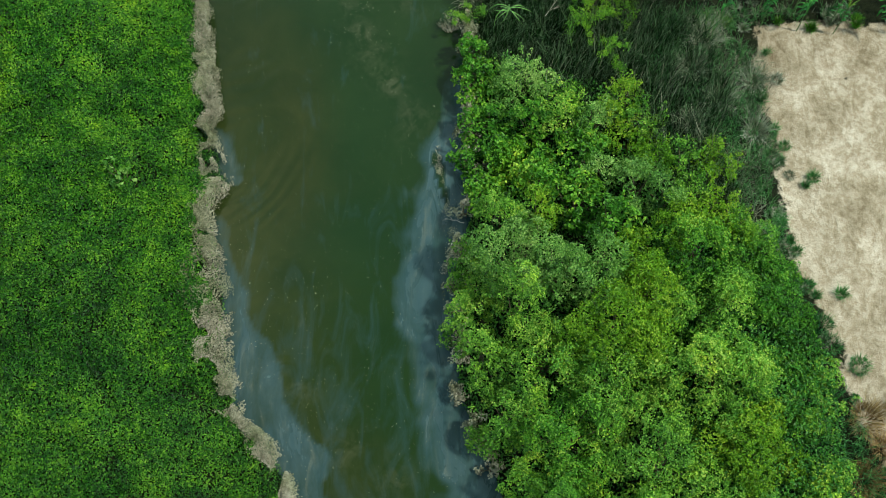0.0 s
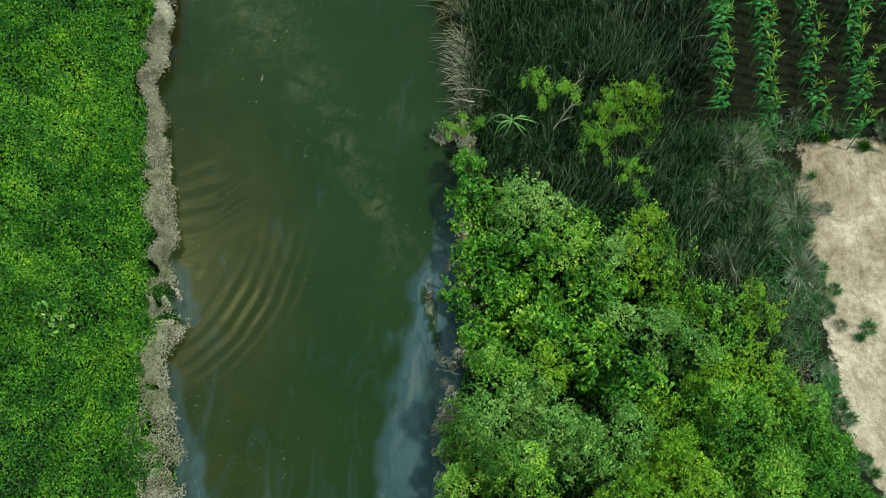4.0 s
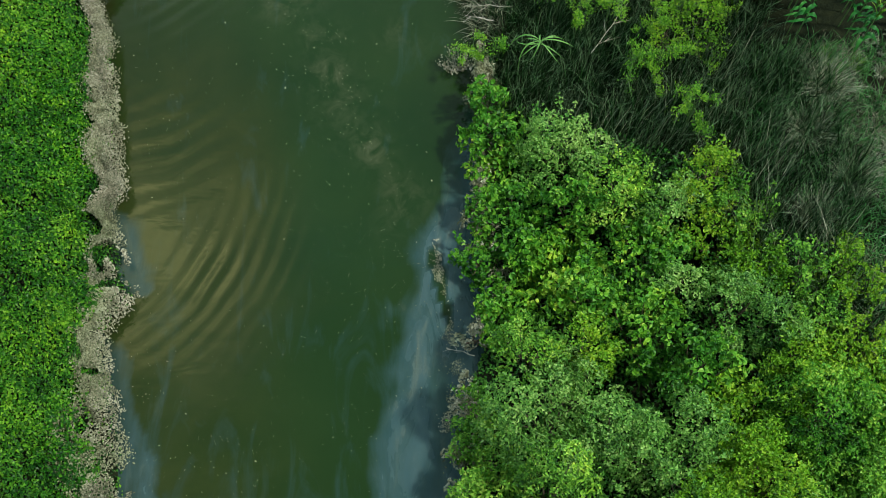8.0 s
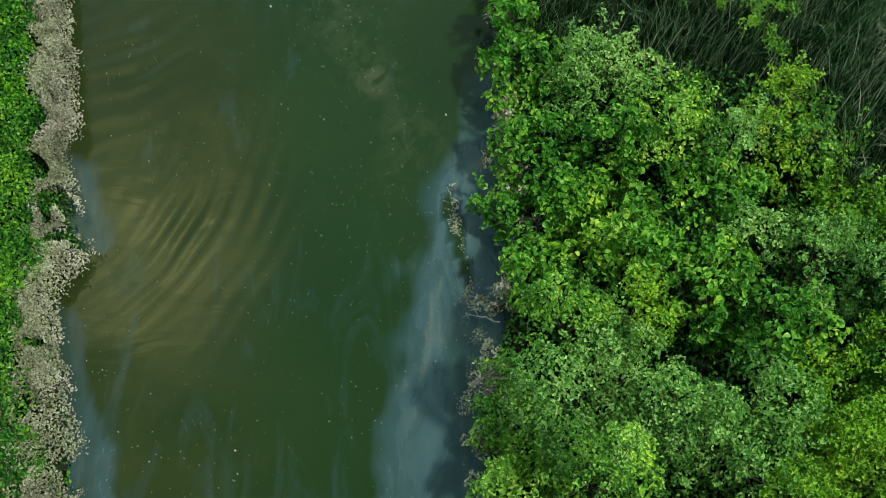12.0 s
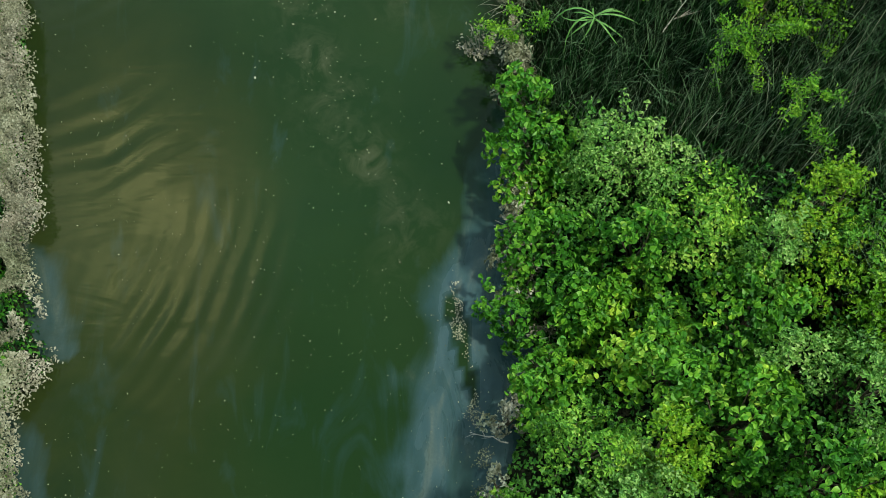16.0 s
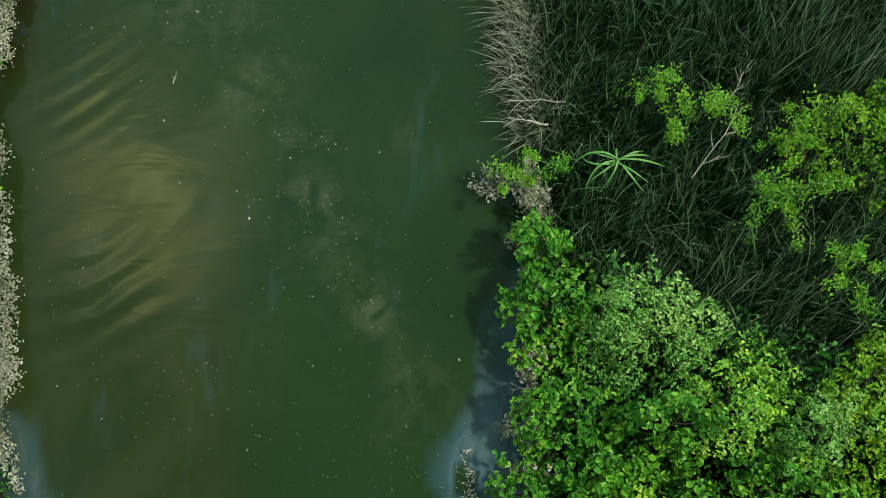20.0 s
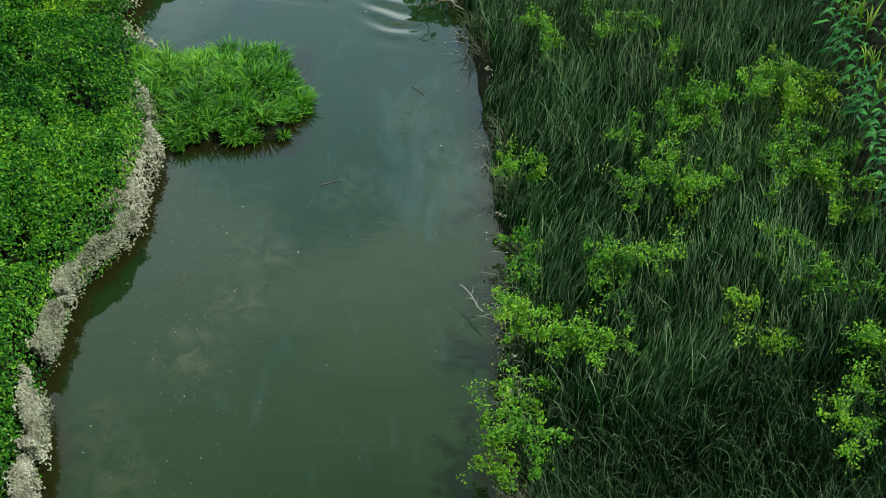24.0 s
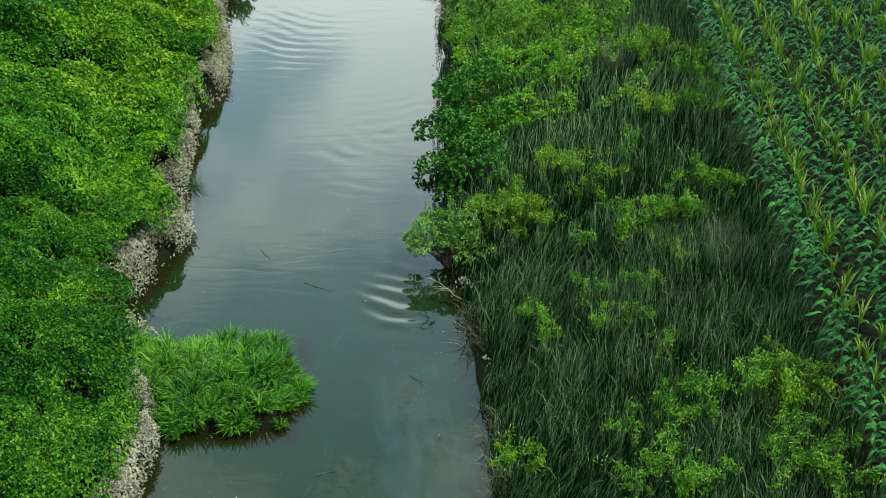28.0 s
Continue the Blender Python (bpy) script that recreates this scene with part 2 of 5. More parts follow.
M_CORN = leaf_material("corn_leaf", [(0.10, (0.004, 0.038, 0.005)), (0.5, (0.015, 0.108, 0.015)), (0.9, (0.065, 0.24, 0.042))], rough=0.4, lucent=0.08, patch=1.5, patch_tint=(0.85, 0.9, 0.9), spec=0.16)
M_CORNTOP = leaf_material("corn_top_leaf", [(0.15, (0.042, 0.155, 0.013)), (0.5, (0.125, 0.285, 0.024)), (0.9, (0.28, 0.41, 0.065))], rough=0.42, lucent=0.2, patch=1.5, patch_tint=(0.9, 0.95, 0.85), spec=0.25)
M_TASSEL = leaf_material("corn_tassel", [(0.2, (0.15, 0.19, 0.05)), (0.6, (0.28, 0.27, 0.11)), (0.95, (0.44, 0.36, 0.22))], rough=0.6, lucent=0.1, spec=0.1)
M_CANE = leaf_material("cane_leaf", [(0.2, (0.07, 0.20, 0.04)), (0.6, (0.13, 0.29, 0.07)), (0.95, (0.26, 0.40, 0.16))], rough=0.4, lucent=0.2)


def bark_material(name, a, b):
    k = Mat(name)
    f = k.noise(30.0, 6.0)
    col = k.ramp(f, [(0.3, a), (0.7, b)])
    p = k.n("ShaderNodeBsdfPrincipled", Roughness=0.85)
    k.link(col, p.inputs["Base Color"])
    k.link(k.bump(f, 0.6, 0.01), p.inputs["Normal"])
    k.link(p.outputs[0], k.out.inputs["Surface"])
    return k.m


M_BARK = bark_material("bark", (0.05, 0.035, 0.02), (0.14, 0.11, 0.07))
M_TWIG = bark_material("bleached_twig", (0.22, 0.20, 0.16), (0.42, 0.39, 0.33))
M_STALK = bark_material("green_stalk", (0.04, 0.10, 0.02), (0.09, 0.18, 0.04))
M_STONE = bark_material("pale_stone", (0.25, 0.23, 0.20), (0.42, 0.40, 0.36))


def ground_material():
    k = Mat("soil_and_litter")
    dry = k.attr("dry")
    n1, n2, n3 = k.noise(1.3, 6.0, 0.6), k.noise(9.0, 6.0, 0.65), k.noise(60.0, 4.0)
    pale = k.ramp(n1, [(0.34, (0.27, 0.235, 0.165)), (0.50, (0.40, 0.36, 0.275)), (0.64, (0.53, 0.49, 0.40))])
    pale = k.mix(k.ramp(n2, [(0.42, (0, 0, 0)), (0.56, (0.65, 0.65, 0.65))]), k.mix(1.0, pale, (0.68, 0.64, 0.58), "MULTIPLY"), pale)
    rut = k.n("ShaderNodeMapping")
    rut.inputs["Scale"].default_value = (1.6, 0.8, 1.0)
    rut.inputs["Rotation"].default_value = (0, 0, 0.25)
    k.link(k.pos(), rut.inputs["Vector"])
    ruts = k.noise(2.2, 6.0, 0.65, rut.outputs[0], 1.5)
    pale = k.mix(k.ramp(ruts, [(0.38, (0.6, 0.6, 0.6)), (0.52, (0, 0, 0))]), pale, k.mix(1.0, pale, (0.62, 0.58, 0.50), "MULTIPLY"))
    crust = k.ramp(n3, [(0.35, (0.8, 0.78, 0.74)), (0.65, (1.0, 1.0, 1.0))])
    pale = k.mix(1.0, pale, crust, "MULTIPLY")
    # litter kept near black: shade under the plants is put into its colour
    dark = k.ramp(n2, [(0.3, (0.004, 0.007, 0.003)), (0.7, (0.013, 0.017, 0.007))])
    edge = k.math("ADD", dry, k.math("MULTIPLY", k.math("SUBTRACT", k.noise(2.3, 6.0, 0.68), 0.5), 2.2))
    col = k.mix(k.ramp(edge, [(0.42, (0, 0, 0)), (0.6, (1, 1, 1))]), dark, pale)
    turf = k.ramp(k.math("ADD", k.noise(0.8, 6.0, 0.65), k.math("MULTIPLY", k.noise(14.0, 4.0), 0.35)), [(0.45, (0.010, 0.045, 0.006)), (0.68, (0.026, 0.090, 0.010)), (0.85, (0.06, 0.14, 0.016))])
    col = k.mix(k.attr("meadow"), col, turf)
    p = k.n("ShaderNodeBsdfPrincipled", Roughness=0.95)
    p.inputs["Specular IOR Level"].default_value = 0.1
    k.link(col, p.inputs["Base Color"])
    h = k.math("ADD", k.math("ADD", n2, ruts), k.math("MULTIPLY", n3, 0.3))
    k.link(k.bump(h, 0.7, 0.06), p.inputs["Normal"])
    k.link(p.outputs[0], k.out.inputs["Surface"])
    return k.m


def water_material():
    k = Mat("murky_river_water")
    film, brown_water = k.attr("film"), k.attr("brown_water")
    murk = k.ramp(k.noise(0.35, 3.0), [(0.35, (0.0065, 0.020, 0.005)), (0.65, (0.010, 0.025, 0.0065))])
    brown = k.ramp(k.noise(1.2, 4.0, 0.6, distort=0.6), [(0.3, (0.013, 0.016, 0.003)), (0.7, (0.028, 0.028, 0.007))])
    col = k.mix(brown_water, murk, brown)
    # dark mirror image of the banks painted as a brown edge tone
    bank_mirror = k.math("ADD", k.attr("bankside"), k.math("MULTIPLY", k.math("SUBTRACT", k.noise(2.6, 4.0, 0.6), 0.5), 0.7))
    col = k.mix(k.ramp(bank_mirror, [(0.3, (0, 0, 0)), (0.95, (0.8, 0.8, 0.8))]), col, (0.011, 0.0085, 0.002))
    puff = k.math("MULTIPLY", k.attr("puff"), k.ramp(k.noise(3.2, 6.0, 0.68, distort=0.8), [(0.42, (0, 0, 0)), (0.72, (1, 1, 1))]))
    col = k.mix(puff, col, (0.060, 0.068, 0.036))
    streak = k.n("ShaderNodeMapping")
    streak.inputs["Scale"].default_value = (1.6, 0.5, 1.0)
    k.link(k.pos(), streak.inputs["Vector"])
    edge = k.math("ADD", film, k.math("MULTIPLY", k.math("SUBTRACT", k.noise(1.4, 6.0, 0.6, streak.outputs[0], 1.0), 0.5), 1.3))
    mask = k.ramp(edge, [(0.10, (0, 0, 0)), (0.45, (0.26, 0.26, 0.26)), (1.05, (0.66, 0.66, 0.66))])
    grain = k.noise(38.0, 3.0, 0.7)
    scum = k.ramp(k.noise(2.2, 5.0, 0.6, streak.outputs[0], 1.4), [(0.32, (0.022, 0.062, 0.085)), (0.55, (0.042, 0.086, 0.103)), (0.72, (0.105, 0.135, 0.125))])
    scum = k.mix(k.ramp(grain, [(0.4, (0.4, 0.4, 0.4)), (0.62, (0, 0, 0))]), scum, (0.034, 0.064, 0.078))
    col = k.mix(mask, col, scum)
    p = k.n("ShaderNodeBsdfPrincipled", Roughness=0.05, IOR=1.38)
    k.link(col, p.inputs["Base Color"])
    k.link(k.math("ADD", k.math("MULTIPLY", mask, 0.45), 0.03), p.inputs["Roughness"])
    stretch = k.n("ShaderNodeMapping")
    stretch.inputs["Scale"].default_value = (0.7, 2.2, 1.0)
    k.link(k.pos(), stretch.inputs["Vector"])
    h = k.math("ADD", k.math("MULTIPLY", k.noise(1.3, 3.0, 0.5, stretch.outputs[0], 0.6), 0.5), k.math("MULTIPLY", k.noise(9.0, 2.0), 0.03))
    k.link(k.bump(h, 0.05, 0.1), p.inputs["Normal"])
    k.link(p.outputs[0], k.out.inputs["Surface"])
    return k.m


M_GROUND = ground_material()
M_WATER = water_material()

# ---- the lie of the land ----
LEFT = [(-60, -5), (0, -2.2), (3.5, -2.8), (4.3, -3.2), (4.8, -3.8), (5.9, -4.1), (7.3, -4.2), (8.2, -4.45), (9.0, -4.7), (9.6, -4.25), (10.8, -4.8), (11.2, -4.6),
        (12.7, -4.85), (13.6, -5.0), (14.3, -5.3), (14.7, -5.05), (17.2, -5.15), (18.2, -5.4), (19.7, -5.36), (21.0, -4.7), (22.5, -4.65), (25.2, -5.1), (26.0, -5.85),
        (27.0, -5.6), (28.4, -5.1), (30.3, -5.55), (33.4, -5.8), (35.0, -5.4), (36.5, -5.6), (40.3, -6.25), (45.0, -5.9), (51.0, -6.2), (90, -6.5)]
RIGHT = [(-60, 1.5), (3.4, 1.0), (4.3, 0.66), (5.2, 0.22), (7.0, 0.2), (7.4, 0.08), (8.1, 0.2), (8.9, 0.48), (10.0, 0.64), (10.5, 0.35), (11.4, 0.5), (12.4, 0.52), (13.2, 0.5),
         (13.8, 0.42), (14.8, 0.32), (16.1, 0.15), (17.0, 0.15), (18.0, 0.38), (20.0, 0.3), (21.6, 0.28), (23.2, 0.16), (25.0, -0.02), (27.0, -0.2), (30.3, -0.5),
         (33.4, -0.5), (36.5, -0.45), (42.5, -0.55), (48.0, -0.85), (90, -1.5)]
LY, LX = np.array(LEFT).T
RY, RX = np.array(RIGHT).T


def bank_l(y):
    return np.interp(y, LY, LX)


def bank_r(y):
    return np.interp(y, RY, RX)


def smooth(v):
    v = np.clip(v, 0, 1)
    return v * v * (3 - 2 * v)


def land(x, y):
    """Height of the ground over the water's level."""
    dl, dr = bank_l(y) - x - 0.28, x - bank_r(y) - 0.25
    spit = smooth((x + 5.6) / 0.8) * smooth((-2.75 - x) / 0.35) * smooth((y - 22.9) / 0.4) * smooth((25.1 - y) / 0.4)
    zl = 0.16 + 1.0 * smooth(dl / 3.2)
    zr = 0.14 + 1.05 * smooth(dr / 5.0)
    mid = np.minimum(-dl, -dr)
    bed = 0.16 - 1.3 * smooth(mid / 1.2 + 0.12)
    z = np.where(dl > 0, zl, np.where(dr > 0, zr, bed))
    return np.maximum(z, 0.13 * spit + (spit <= 0) * -9)


def value_noise(x, y, scale, seed):
    """Smooth noise in 0..1 over arrays."""
    c, s = math.cos(seed * 1.9 + 0.6), math.sin(seed * 1.9 + 0.6)
    u, v = (x * c - y * s) * scale + seed * 17.3, (x * s + y * c) * scale + seed * 9.1
    i, j = np.floor(u), np.floor(v)
    fu, fv = smooth(u - i), smooth(v - j)

    def h(a, b):
        s = np.sin(a * 127.1 + b * 311.7 + seed * 74.7) * 43758.5453
        return s - np.floor(s)

    return (h(i, j) * (1 - fu) + h(i + 1, j) * fu) * (1 - fv) + (h(i, j + 1) * (1 - fu) + h(i + 1, j + 1) * fu) * fv


def mesh_of(name, verts, faces, mat, smooth_shade=False):
    """A mesh from an array of corners and arrays of faces, each array with one number of corners."""
    me = bpy.data.meshes.new(name)
    faces = [np.asarray(f, np.int32) for f in faces if len(f)]
    me.vertices.add(len(verts))
    me.vertices.foreach_set("co", np.asarray(verts, np.float32).ravel())
    loops = np.concatenate([f.ravel() for f in faces])
    me.loops.add(len(loops))
    me.loops.foreach_set("vertex_index", loops)
    sizes = np.concatenate([np.full(len(f), f.shape[1], np.int32) for f in faces])
    me.polygons.add(len(sizes))
    me.polygons.foreach_set("loop_start", np.r_[0, np.cumsum(sizes)[:-1]].astype(np.int32))
    me.polygons.foreach_set("use_smooth", np.full(len(sizes), smooth_shade))
    me.update(calc_edges=True)
    me.materials.append(mat)
    return me


def part(name, me, parent, label=""):
    ob = new(name, me)
    ob.parent = parent
    return tagged(ob, label)


def grid_mesh(name, xs, ys, zfun, mat):
    X, Y = np.meshgrid(xs, ys)
    Z = zfun(X, Y)
    v = np.stack([X, Y, Z], -1).reshape(-1, 3)
    n, m = len(xs), len(ys)
    i = (np.arange(m - 1)[:, None] * n + np.arange(n - 1)[None]).ravel()
    return mesh_of(name, v, [np.stack([i, i + 1, i + n + 1, i + n], 1)], mat, True), X, Y


def put_attr(me, name, values):
    a = me.attributes.new(name, "FLOAT", "POINT")
    a.data.foreach_set("value", np.asarray(values, np.float32).ravel())


def dryness(x, y):
    """How bare and dry the ground is: the fallow strip before the corn."""
    edge = np.interp(y, [2.5, 3.3, 5.2, 6.2, 7.7, 9.3, 11.0, 12.4, 12.8], [8.6, 8.1, 7.5, 7.2, 6.7, 6.65, 6.45, 6.4, 6.6])
    return smooth((x - edge) / 0.9 + 0.55) * smooth((12.9 - y) / 0.5 + 0.1) * smooth((y + 12) / 4)


xs = np.r_[-900, -300, -120, -60, -30, np.arange(-18, 18.01, 0.15), 30, 60, 120, 300, 900]
ys = np.r_[-900, -300, -100, -40, -15, np.arange(-2, 56.01, 0.2), 70, 90, 140, 300, 900]


def land_rough(x, y):
    near = (np.abs(x) < 20) & (y > -3) & (y < 58)
    return land(x, y) + near * ((value_noise(x, y, 2.1, 3) - 0.5) * 0.08 + (value_noise(x, y, 6.0, 4) - 0.5) * 0.03)


me, X, Y = grid_mesh("ground", xs, ys, land_rough, M_GROUND)
put_attr(me, "dry", dryness(X, Y))
outer_l = np.interp(Y, [19.9, 20.1, 27.9, 28.1, 35.9, 36.1], [-9.2, -10.5, -10.5, -12, -12, -17])
wild = (X < outer_l) | (X > 14.6) | (Y > 57.5) | ((Y < 2) & (dryness(X, Y) < 0.3))
put_attr(me, "meadow", wild * (land(X, Y) > 0.1) * 1.0)
ground = tagged(new("ground", me), "river banks of dark soil with a pale dry fallow strip", "ground", kind="structure")

wx = np.r_[-16, np.arange(-9, 4.01, 0.07), 12]
wy = np.r_[-900, -100, -20, np.arange(0, 54, 0.07), 60, 100, 900]


def water_level(x, y):
    """Still water with wind rings near the bank and wavelets under the leaning shrub."""
    z = 0 * x
    for cx, cy, sx, sy, amp, wl_, turn in WAVES:
        d = np.hypot((x - cx) / sx, (y - cy) / sy)
        r = np.hypot(x - cx - 4 * math.cos(turn), y - cy - 4 * math.sin(turn))
        z = z + amp * np.exp(-d * d * 1.6) * (0.25 + 1.3 * value_noise(x, y, 1.3, 62) ** 1.5) * np.sin(2 * np.pi * r / wl_ + 5.0 * value_noise(x, y, 1.0, 61) + 2.0 * value_noise(x, y, 2.6, 63))
    return z


PUFFS = [(-1.78, 13.2, 0.20, 0.85), (-1.11, 11.9, 0.22, 0.8), (-0.55, 10.97, 0.24, 0.5), (-1.4, 12.5, 0.3, 0.45), (-0.82, 11.4, 0.2, 0.45), (-2.45, 14.4, 0.3, 0.45), (-0.68, 13.9, 0.22, 0.35), (-1.86, 13.8, 0.22, 0.4),
         (-2.85, 20.6, 0.32, 0.7), (-3.22, 19.7, 0.26, 0.7), (-3.67, 18.75, 0.3, 0.75), (-4.7, 17.7, 0.3, 0.45), (-4.26, 16.85, 0.38, 0.5), (-3.57, 15.95, 0.3, 0.75), (-3.14, 15.5, 0.36, 0.55), (-2.72, 15.2, 0.28, 0.45),
         (-1.75, 21.95, 0.3, 0.5), (-0.3, 22.6, 0.35, 0.5), (-0.9, 23.6, 0.3, 0.4), (-2.75, 5.3, 0.2, 0.5), (-1.85, 4.2, 0.25, 0.4), (-3.4, 5.7, 0.2, 0.5), (-0.9, 3.7, 0.22, 0.4)]
WAVES = [(-4.1, 14.4, 0.9, 1.3, 0.003, 0.24, 2.2), (-3.9, 12.0, 1.0, 1.4, 0.0028, 0.30, 2.1), (-3.0, 10.2, 1.0, 1.4, 0.0038, 0.25, 2.75), (-3.6, 9.2, 0.8, 0.8, 0.0025, 0.22, 2.4), (-1.25, 26.3, 0.55, 1.2, 0.012, 0.42, 1.2), (-4.3, 38.0, 1.3, 3.0, 0.0022, 0.42, 1.2), (-1.4, 34.0, 1.0, 1.6, 0.0018, 0.5, 1.9), (-2.2, 31.5, 1.2, 2.0, 0.0015, 0.5, 1.0)]
me, X, Y = grid_mesh("water", wx, wy, water_level, M_WATER)
dr, dl = bank_r(Y) - X, X - bank_l(Y)
# bluish film along the thicket, with an open hole, and a milky one along the other bank
film_x = np.interp(Y, [-5, 3.3, 4.15, 5.24, 6.14, 7.2, 8.0, 8.7, 9.5, 10.3, 11.1, 12.0, 13.5], [0.0, 0.02, -0.24, -0.41, -0.6, -0.98, -0.94, -0.82, -0.7, -0.42, -0.03, 0.28, 0.4])
film_x = film_x + 0.5 * (value_noise(X, Y, 1.6, 68) - 0.5) + 0.2 * (value_noise(X, Y, 4.5, 69) - 0.5)
film = 0.84 * smooth((X - film_x) / 0.55 + 0.35) * smooth((13.6 - Y) / 2.2)
hole = np.hypot((X - np.interp(Y, [9.2, 10.3], [0.1, -0.12])) / np.interp(Y, [9.2, 9.7, 10.3], [0.05, 0.07, 0.13]), (Y - 9.78) / 0.52)
film = film * (1 - 0.95 * smooth((1.3 - hole) / 0.25)) + 0.25 * np.exp(-((hole - 1.45) / 0.18) ** 2)
left_x = np.interp(Y, [-5, 3.3, 3.7, 4.3, 5.0, 6.15, 6.85, 7.65, 8.3, 9.0, 9.4, 9.7, 10.1, 10.6, 11.0], [-2.1, -2.15, -2.1, -2.4, -2.85, -3.35, -3.75, -4.0, -4.45, -4.5, -4.7, -4.15, -4.2, -4.35, -4.7])
left_x = left_x + 0.35 * (value_noise(X, Y, 1.8, 70) - 0.5) + 0.15 * (value_noise(X, Y, 5.0, 72) - 0.5)
milky = np.interp(Y, [3, 6.5, 9, 12], [0.78, 0.66, 0.5, 0.45]) * smooth((left_x - X) / 0.16 + 0.5) * (Y < 11.1)
haze = 0.17 * smooth((10.5 - Y) / 5) * smooth((X + 4.6) / 0.8)
swirl = 0.25 * smooth(1.3 - np.hypot((X + 0.7) / 0.9, (Y - 22.5) / 2.5))
put_attr(me, "film", np.maximum(np.maximum(film, milky), np.maximum(swirl, haze)))
# brown bank water, plus the mirrored bright sky patch put into the colour
brown_water = 0.5 * smooth(1.25 - np.hypot((X + 3.3) / 1.3, (Y - 10.4) / 3.8))
brown_water = np.maximum(brown_water, 0.45 * smooth(1.4 - dl / 2.2) * smooth((18 - Y) / 6))
put_attr(me, "brown_water", brown_water)
# strip along banks and spit where their dark reflection is painted in
spit_d = np.hypot(np.maximum(np.maximum(-5.4 - X, X + 2.75), 0), np.maximum(np.maximum(22.9 - Y, Y - 25.1), 0))
put_attr(me, "bankside", np.maximum(smooth(1.1 - np.minimum(dl, spit_d) / 0.5) * smooth((Y - 12) / 4), 0.8 * smooth(1.1 - dr / 0.35) * smooth((Y - 12) / 3)))
# pale clouds of drifting dust
puff = 0 * X
for px, py, pr, pa in PUFFS:
    puff = np.maximum(puff, pa * np.exp(-((X - px + 0.35 * (value_noise(X, Y, 2.5, 66) - 0.5)) ** 2 + (Y - py + 0.35 * (value_noise(X, Y, 2.2, 67) - 0.5)) ** 2) / (1.5 * pr) ** 2))
put_attr(me, "puff", puff)
water = tagged(new("water", me), "slow murky green river water with a bluish surface film", "water", kind="structure")

# ---- plant builders ----
R = np.random.RandomState(7)


def unit(v):
    return v / np.maximum(np.linalg.norm(v, axis=-1, keepdims=True), 1e-9)


def leaves(name, P, N, L, W, mat, fold=0.25, droop=0.15, plain=False):
    """Leaves at points P facing N: six corners, folded at the midrib, each turned at random."""
    n = len(P)
    N = unit(N)
    t = R.normal(size=(n, 3))
    t = unit(t - N * (t * N).sum(1, keepdims=True))
    b = np.cross(N, t)
    L = (L * R.uniform(0.65, 1.25, n))[:, None]
    W = (W * R.uniform(0.7, 1.2, n))[:, None]
    F = N * W * fold
    if plain:
        v = np.stack([P - t * L * 0.5, P - t * L * 0.08 + b * W * 0.55 + F, P + t * L * 0.55 - N * L * droop, P - t * L * 0.08 - b * W * 0.55 + F], 1).reshape(-1, 3)
        return mesh_of(name, v, [np.arange(n)[:, None] * 4 + [0, 3, 2, 1]], mat)
    v = np.stack([P - t * L * 0.5, P - t * L * 0.15 + b * W * 0.5 + F, P + t * L * 0.22 + b * W * 0.38 + F * 0.6, P + t * L * 0.55 - N * L * droop,
                  P + t * L * 0.22 - b * W * 0.38 + F * 0.6, P - t * L * 0.15 - b * W * 0.5 + F], 1).reshape(-1, 3)
    i = np.arange(n)[:, None] * 6
    return mesh_of(name, v, [np.concatenate([i + [0, 5, 4, 3], i + [0, 3, 2, 1]])], mat)


def blades(name, P, lean, L, W, mat, bend=0.35, twist=None):
    """Upright blades from P: three pieces that taper and bend over towards lean."""
    n = len(P)
    L = (np.ones(n) * L)[:, None]
    W = (np.ones(n) * W)[:, None]
    up = np.array([0, 0, 1.0])
    a = R.uniform(0, 2 * np.pi, n)
    side = np.stack([np.cos(a), np.sin(a), 0 * a], 1)
    lean = np.asarray(lean)
    d1 = unit(up + lean * 0.5)
    d2 = unit(up + lean * (1 + bend))
    d3 = unit(up * (1 - bend) + lean * (1 + 3 * bend))
    p1 = P + d1 * L * 0.45
    p2 = p1 + d2 * L * 0.3
    p3 = p2 + d3 * L * 0.25
    v = np.stack([P - side * W / 2, P + side * W / 2, p1 - side * W * 0.45, p1 + side * W * 0.45, p2 - side * W * 0.3, p2 + side * W * 0.3, p3], 1).reshape(-1, 3)
    i = np.arange(n)[:, None] * 7
    me = mesh_of(name, v, [np.concatenate([i + [0, 1, 3, 2], i + [2, 3, 5, 4]]), i + [4, 5, 6]], mat)
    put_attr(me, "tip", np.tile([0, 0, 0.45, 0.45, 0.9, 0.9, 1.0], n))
    return me


def tube(points, radii, sides=5):
    """Corners and faces of a tapered limb along points."""
    pts = np.asarray(points, float)
    v, f = [], []
    for k, p in enumerate(pts):
        d = unit(pts[min(k + 1, len(pts) - 1)] - pts[max(k - 1, 0)])
        u = unit(np.cross(d, [0.31, 0.77, 0.55]))
        w = np.cross(d, u)
        for s in range(sides):
            an = 2 * np.pi * s / sides
            v.append(p + radii[k] * (np.cos(an) * u + np.sin(an) * w))
    for k in range(len(pts) - 1):
        for s in range(sides):
            a, b = k * sides + s, k * sides + (s + 1) % sides
            f.append((a, b, b + sides, a + sides))
    return np.array(v), np.array(f)


